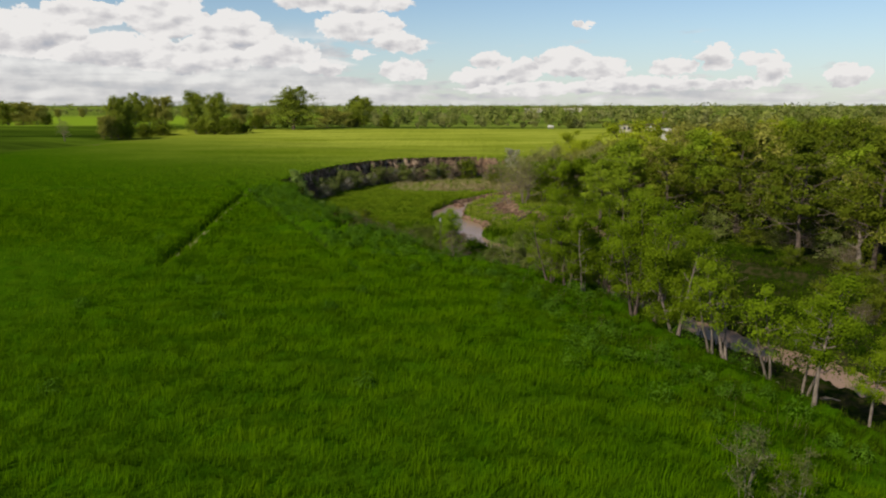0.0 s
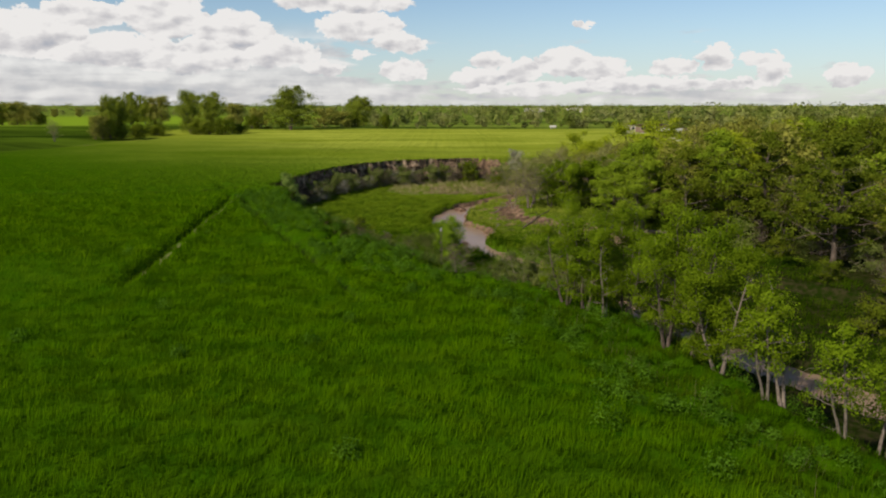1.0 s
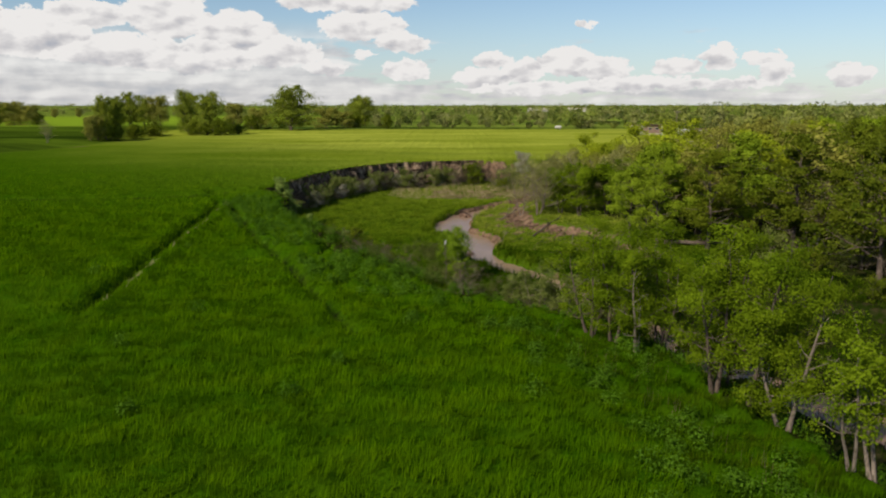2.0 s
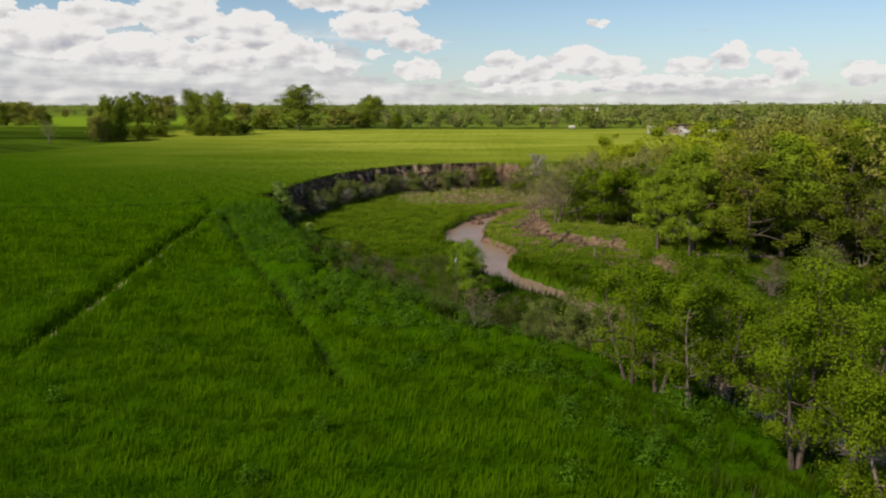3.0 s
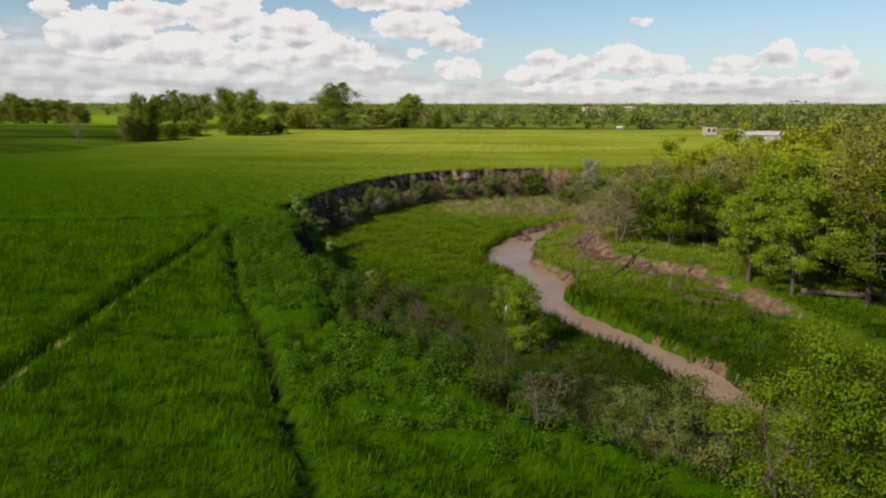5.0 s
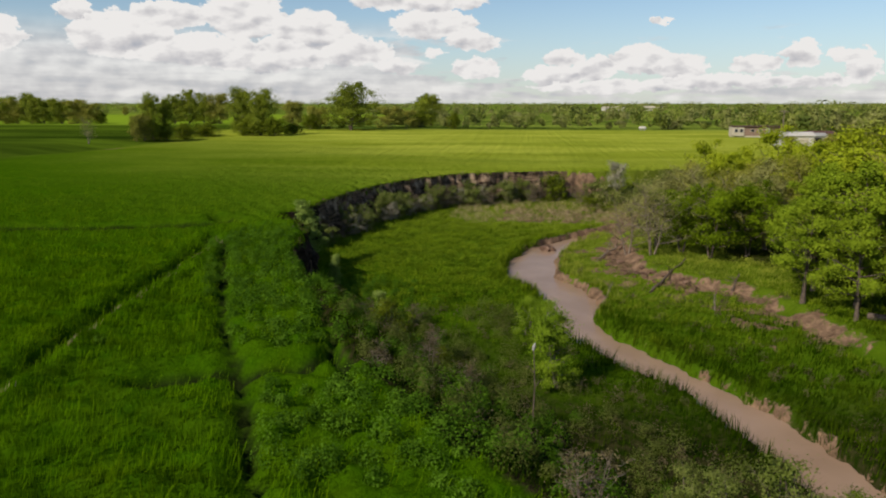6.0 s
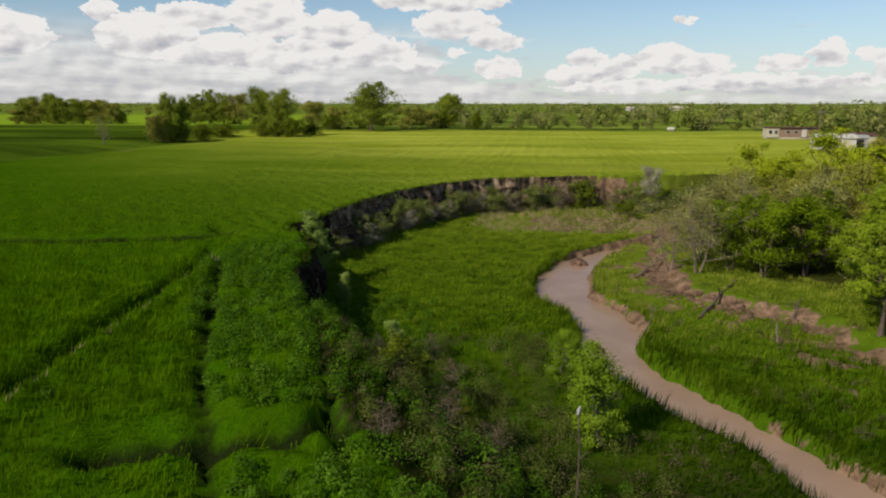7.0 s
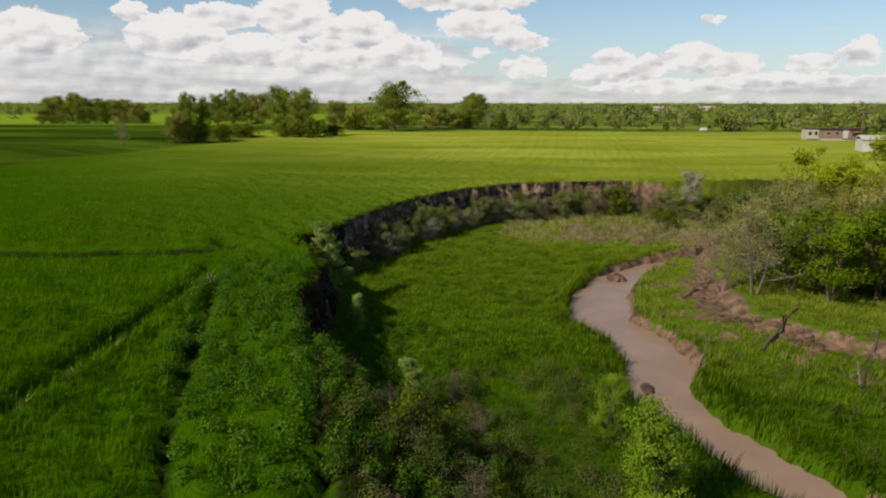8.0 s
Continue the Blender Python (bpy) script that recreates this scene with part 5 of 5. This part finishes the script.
def snag():
    """Thin dead stem with a pale broken top."""
    ob = thing("dead_snag", "dead stem with a pale broken top in the scrub", "dead wood", pose(0.5, 49.7, height(0.5, 49.7)))
    top = 0.35 - height(0.5, 49.7)
    soup = Soup()
    q = np.linspace(0, 1, 6)
    tube(soup, np.stack([0.08 * np.sin(q * 3), 0.06 * q, -0.2 + top * q], -1), 0.035 - 0.015 * q, 7)
    for f, ax, up in ((0.55, 0.35, 0.3), (0.72, -0.3, 0.25)):
        b = np.array([0.08 * math.sin(f * 3), 0.06 * f, -0.2 + top * f])
        tube(soup, np.stack([b, b + (ax * 0.5, 0.05, up * 0.6), b + (ax, 0.02, up)]), [0.02, 0.014, 0.006], 5)
    part("stem", soup.mesh("stem", M_BARK, True), ob)
    soup = Soup()
    tube(soup, [(0.0, 0.06, top - 0.24), (0.02, 0.06, top - 0.08), (0.07, 0.05, top + 0.06)], [0.045, 0.07, 0.02], 7)
    part("broken_top", soup.mesh("broken_top", M_SNAG, True), ob, "pale splintered wood")


M_SNAG = bark("weathered_wood", (0.20, 0.18, 0.16), (0.48, 0.45, 0.41))
snag()


def clod(name, label, x, y, z, rx, ry, rz, mat, seed, category):
    bm = bmesh.new()
    bmesh.ops.create_icosphere(bm, subdivisions=3, radius=1)
    for v in bm.verts:
        k = 1 + 0.35 * noise.noise(v.co * 1.7 + Vector((seed, 0, 0))) + 0.16 * noise.noise(v.co * 4.1 + Vector((0, seed, 0)))
        v.co = Vector((v.co.x * rx * k, v.co.y * ry * k, v.co.z * rz * k))
    me = bpy.data.meshes.new(name)
    bm.to_mesh(me)
    bm.free()
    me.materials.append(mat)
    ob = new(name, me)
    ob.matrix_basis = pose(x, y, z)
    tagged(ob, label, category)


M_CLOD = earth("wet_earth", (0.075, 0.045, 0.030), (0.17, 0.10, 0.068), (0.26, 0.165, 0.115))
clod("mud_clump", "clump of wet brown earth in the creek", 2.5, 92.6, -4.5, 0.75, 0.6, 0.45, M_CLOD, 1.0, "mud clump")
clod("mud_islet", "low islet of mud and dark weed in the creek", 2.7, 69.6, -4.62, 0.35, 0.85, 0.14, M_CLOD, 2.0, "mud clump")
rk = random.Random(8)
for k in range(46):                                      # clods fallen on the bar and along the scarp
    i = rk.choice([3, 4, 4, 5, 5, 6])
    a, b = TERRACE[i - 1], TERRACE[i]
    f = rk.random()
    x, y = a[0] + (b[0] - a[0]) * f + rk.uniform(-1.7, 0.4), a[1] + (b[1] - a[1]) * f + rk.uniform(-1.5, 0.4)
    s = rk.uniform(0.10, 0.26)
    clod("earth_clod", "lump of bare reddish earth fallen from the scarp", x, y, height(x, y) + s * 0.2, s * 1.2, s, s * 0.7, M_CLOD, k * 3.1, "earth clod")


# ---------------------------------------------------------------- homestead beyond the wood
M_BROWN = paint("brown_siding", (0.25, 0.165, 0.125), 0.7)
M_WHITE = paint("white_siding", (0.50, 0.46, 0.41), 0.6)
M_ROOF = paint("brown_roof", (0.10, 0.055, 0.045), 0.8)
M_TIN = paint("grey_tin", (0.33, 0.32, 0.30), 0.6, 0.4, 1.0, 0.0)
M_DARK = paint("dark_opening", (0.02, 0.018, 0.016), 0.8)
M_GLASS = paint("window_glass", (0.03, 0.035, 0.04), 0.08, 0.1)
M_BEIGE = paint("beige_siding", (0.46, 0.40, 0.31), 0.6)
M_POLE = bark("pole_wood", (0.10, 0.075, 0.055), (0.24, 0.19, 0.15))


def mobile_home():
    m = pose(56.4, 231.6, height(62, 231), 0, 0, -2)
    ob = thing("mobile_home", "long brown mobile home with a beige end and porch", "house", m @ Matrix.Diagonal((1, 1, 0.86, 1)))
    part("wall", (box_bm(3.0, 0, 0.4, 12.6, 4.2, 3.0, 0.04), M_BROWN), ob, "brown clapboard wall")
    part("end_wall", (box_bm(0, -0.25, 0.3, 3.0, 4.4, 3.1, 0.04), M_BEIGE), ob, "beige end wall")
    part("skirting", (box_bm(0.1, 0.1, -0.3, 12.5, 4.1, 0.4), M_BEIGE), ob)
    part("roof", (box_bm(-0.2, -0.5, 3.1, 12.9, 4.7, 3.35, 0.05), M_ROOF), ob, "low dark brown roof")
    for x in (0.4, 1.75):
        w = part("window", (box_bm(x, -0.33, 1.3, x + 0.95, -0.24, 2.5, 0.02), M_WHITE), ob)
        part("pane", (box_bm(x + 0.1, -0.36, 1.4, x + 0.85, -0.33, 2.4), M_GLASS), w)
    for x in (4.6, 6.6):
        w = part("window", (box_bm(x, -0.07, 1.5, x + 1.1, 0.01, 2.4, 0.02), M_BEIGE), ob)
        part("pane", (box_bm(x + 0.1, -0.1, 1.6, x + 1.0, -0.07, 2.3), M_GLASS), w)
    d = part("door", (box_bm(8.5, -0.1, 0.45, 9.7, 0.0, 2.9, 0.02), M_WHITE), ob, "white door")
    part("handle", (box_bm(9.5, -0.16, 1.4, 9.58, -0.1, 1.5), M_TIN), d)
    part("porch_floor", (box_bm(8.2, -2.0, 0.25, 12.6, -0.5, 0.45, 0.02), M_ROOF), ob)
    part("porch_roof", (box_bm(9.9, -2.1, 2.6, 12.8, -0.5, 2.75, 0.02), M_ROOF), ob)
    for x in (10.0, 12.5):
        part("post", (box_bm(x, -2.0, 0.45, x + 0.12, -1.88, 2.6), M_ROOF), ob)


def shed(name, label, x, y, turn, w, d, h, wall, roof, opening):
    ob = thing(name, label, "shed", pose(x, y, height(x, y), 0, 0, turn))
    part("wall", (box_bm(0, 0, -0.2, w, d, h, 0.03), wall), ob)
    bm = bmesh.new()
    o, r = 0.3, 0.16 * w
    pts = [(-o, -o, h), (w + o, -o, h), (w + o, d / 2, h + r * 0.6), (-o, d / 2, h + r * 0.6), (-o, d + o, h), (w + o, d + o, h)]
    vs = [bm.verts.new(p) for p in pts] + [bm.verts.new((px, py, pz + 0.12)) for px, py, pz in pts]
    for f in ((0, 1, 2, 3), (3, 2, 5, 4), (6, 9, 8, 7), (9, 10, 11, 8), (0, 6, 7, 1), (4, 5, 11, 10), (0, 3, 9, 6), (3, 4, 10, 9), (1, 7, 8, 2), (2, 8, 11, 5)):
        bm.faces.new([vs[i] for i in f])
    bmesh.ops.recalc_face_normals(bm, faces=bm.faces[:])
    part("roof", (bm, roof), ob)
    if opening:
        part("doorway", (box_bm(w * 0.2, -0.04, 0, w * 0.85, 0.06, h * 0.82), M_DARK), ob, "dark open doorway")
    else:
        part("door", (box_bm(w * 0.6, -0.06, 0.05, w * 0.85, 0.0, h * 0.8, 0.01), M_BEIGE), ob)
        part("window", (box_bm(w * 0.15, -0.06, h * 0.45, w * 0.4, 0.0, h * 0.75, 0.01), M_GLASS), ob)


mobile_home()
shed("white_shed", "white shed with a pale roof", 53.2, 185.5, -4, 7.2, 5.0, 2.1, M_WHITE, M_WHITE, False)
shed("grey_shed", "grey tin shed with a dark open front", 60.4, 193.0, -6, 5.2, 4.0, 1.9, M_TIN, M_TIN, True)
shed("long_shed", "long beige shed behind the trees", 67.0, 207.0, -3, 6.0, 3.4, 1.9, M_BEIGE, M_ROOF, False)
for x, y, w, turn in ((100, 985, 26, 4), (158, 1030, 30, -5), (120, 1010, 14, 10)):
    shed("farm_building", "far white farm building among the woods", x, y, turn, w * 0.8, 12, 3.2, M_WHITE, M_BEIGE, False)


def pole():
    ob = thing("utility_pole", "weathered wooden utility pole with a crossarm", "utility pole", pose(71.5, 238, height(71.5, 238)))
    s = Soup()
    tube(s, [(0, 0, -0.4), (0, 0, 3.5), (0, 0, 7.4)], [0.17, 0.15, 0.12], 8)
    part("post", s.mesh("post", M_POLE, True), ob)
    part("crossarm", (box_bm(-1.1, -0.06, 6.7, 1.1, 0.06, 6.85, 0.01), M_POLE), ob)
    for x in (-0.95, -0.4, 0.4, 0.95):
        part("insulator", (box_bm(x - 0.05, -0.05, 6.85, x + 0.05, 0.05, 7.05, 0.02), M_TIN), ob)


def tank():
    ob = thing("gas_tank", "white rounded gas tank on short legs", "tank", pose(39.8, 278, height(39.8, 278)))
    s = Soup()
    q = np.linspace(-1, 1, 11)
    tube(s, np.stack([q * 1.3, 0 * q, 0 * q + 0.95], -1), 0.55 * np.sqrt(np.clip(1 - q ** 6, 0.02, 1)), 14)
    part("drum", s.mesh("drum", M_WHITE, True), ob)
    for x in (-0.7, 0.7):
        part("leg", (box_bm(x - 0.08, -0.35, -0.1, x + 0.08, 0.35, 0.5, 0.01), M_TIN), ob)


def car(x, y, turn):
    ob = thing("parked_car", "white parked car in the farmyard", "car", pose(x, y, height(x, y), 0, 0, turn))
    body_ = box_bm(-2.2, -0.85, 0.35, 2.2, 0.85, 0.95, 0.15)
    part("body", (body_, M_WHITE), ob)
    bm = box_bm(-1.3, -0.75, 0.93, 1.2, 0.75, 1.5, 0.1)
    for v in bm.verts:
        if v.co.z > 1.2:
            v.co.x *= 0.75
            v.co.y *= 0.88
    part("cabin", (bm, M_GLASS), ob, "dark glazed cabin")
    for wx in (-1.4, 1.4):
        for wy in (-0.82, 0.82):
            s = Soup()
            tube(s, [(wx, wy - 0.1, 0.33), (wx, wy - 0.09, 0.33), (wx, wy + 0.09, 0.33), (wx, wy + 0.1, 0.33)], [0.05, 0.33, 0.33, 0.05], 14)
            part("wheel", s.mesh("wheel", M_DARK, True), ob)


pole()
tank()
car(79.0, 214.0, 12)
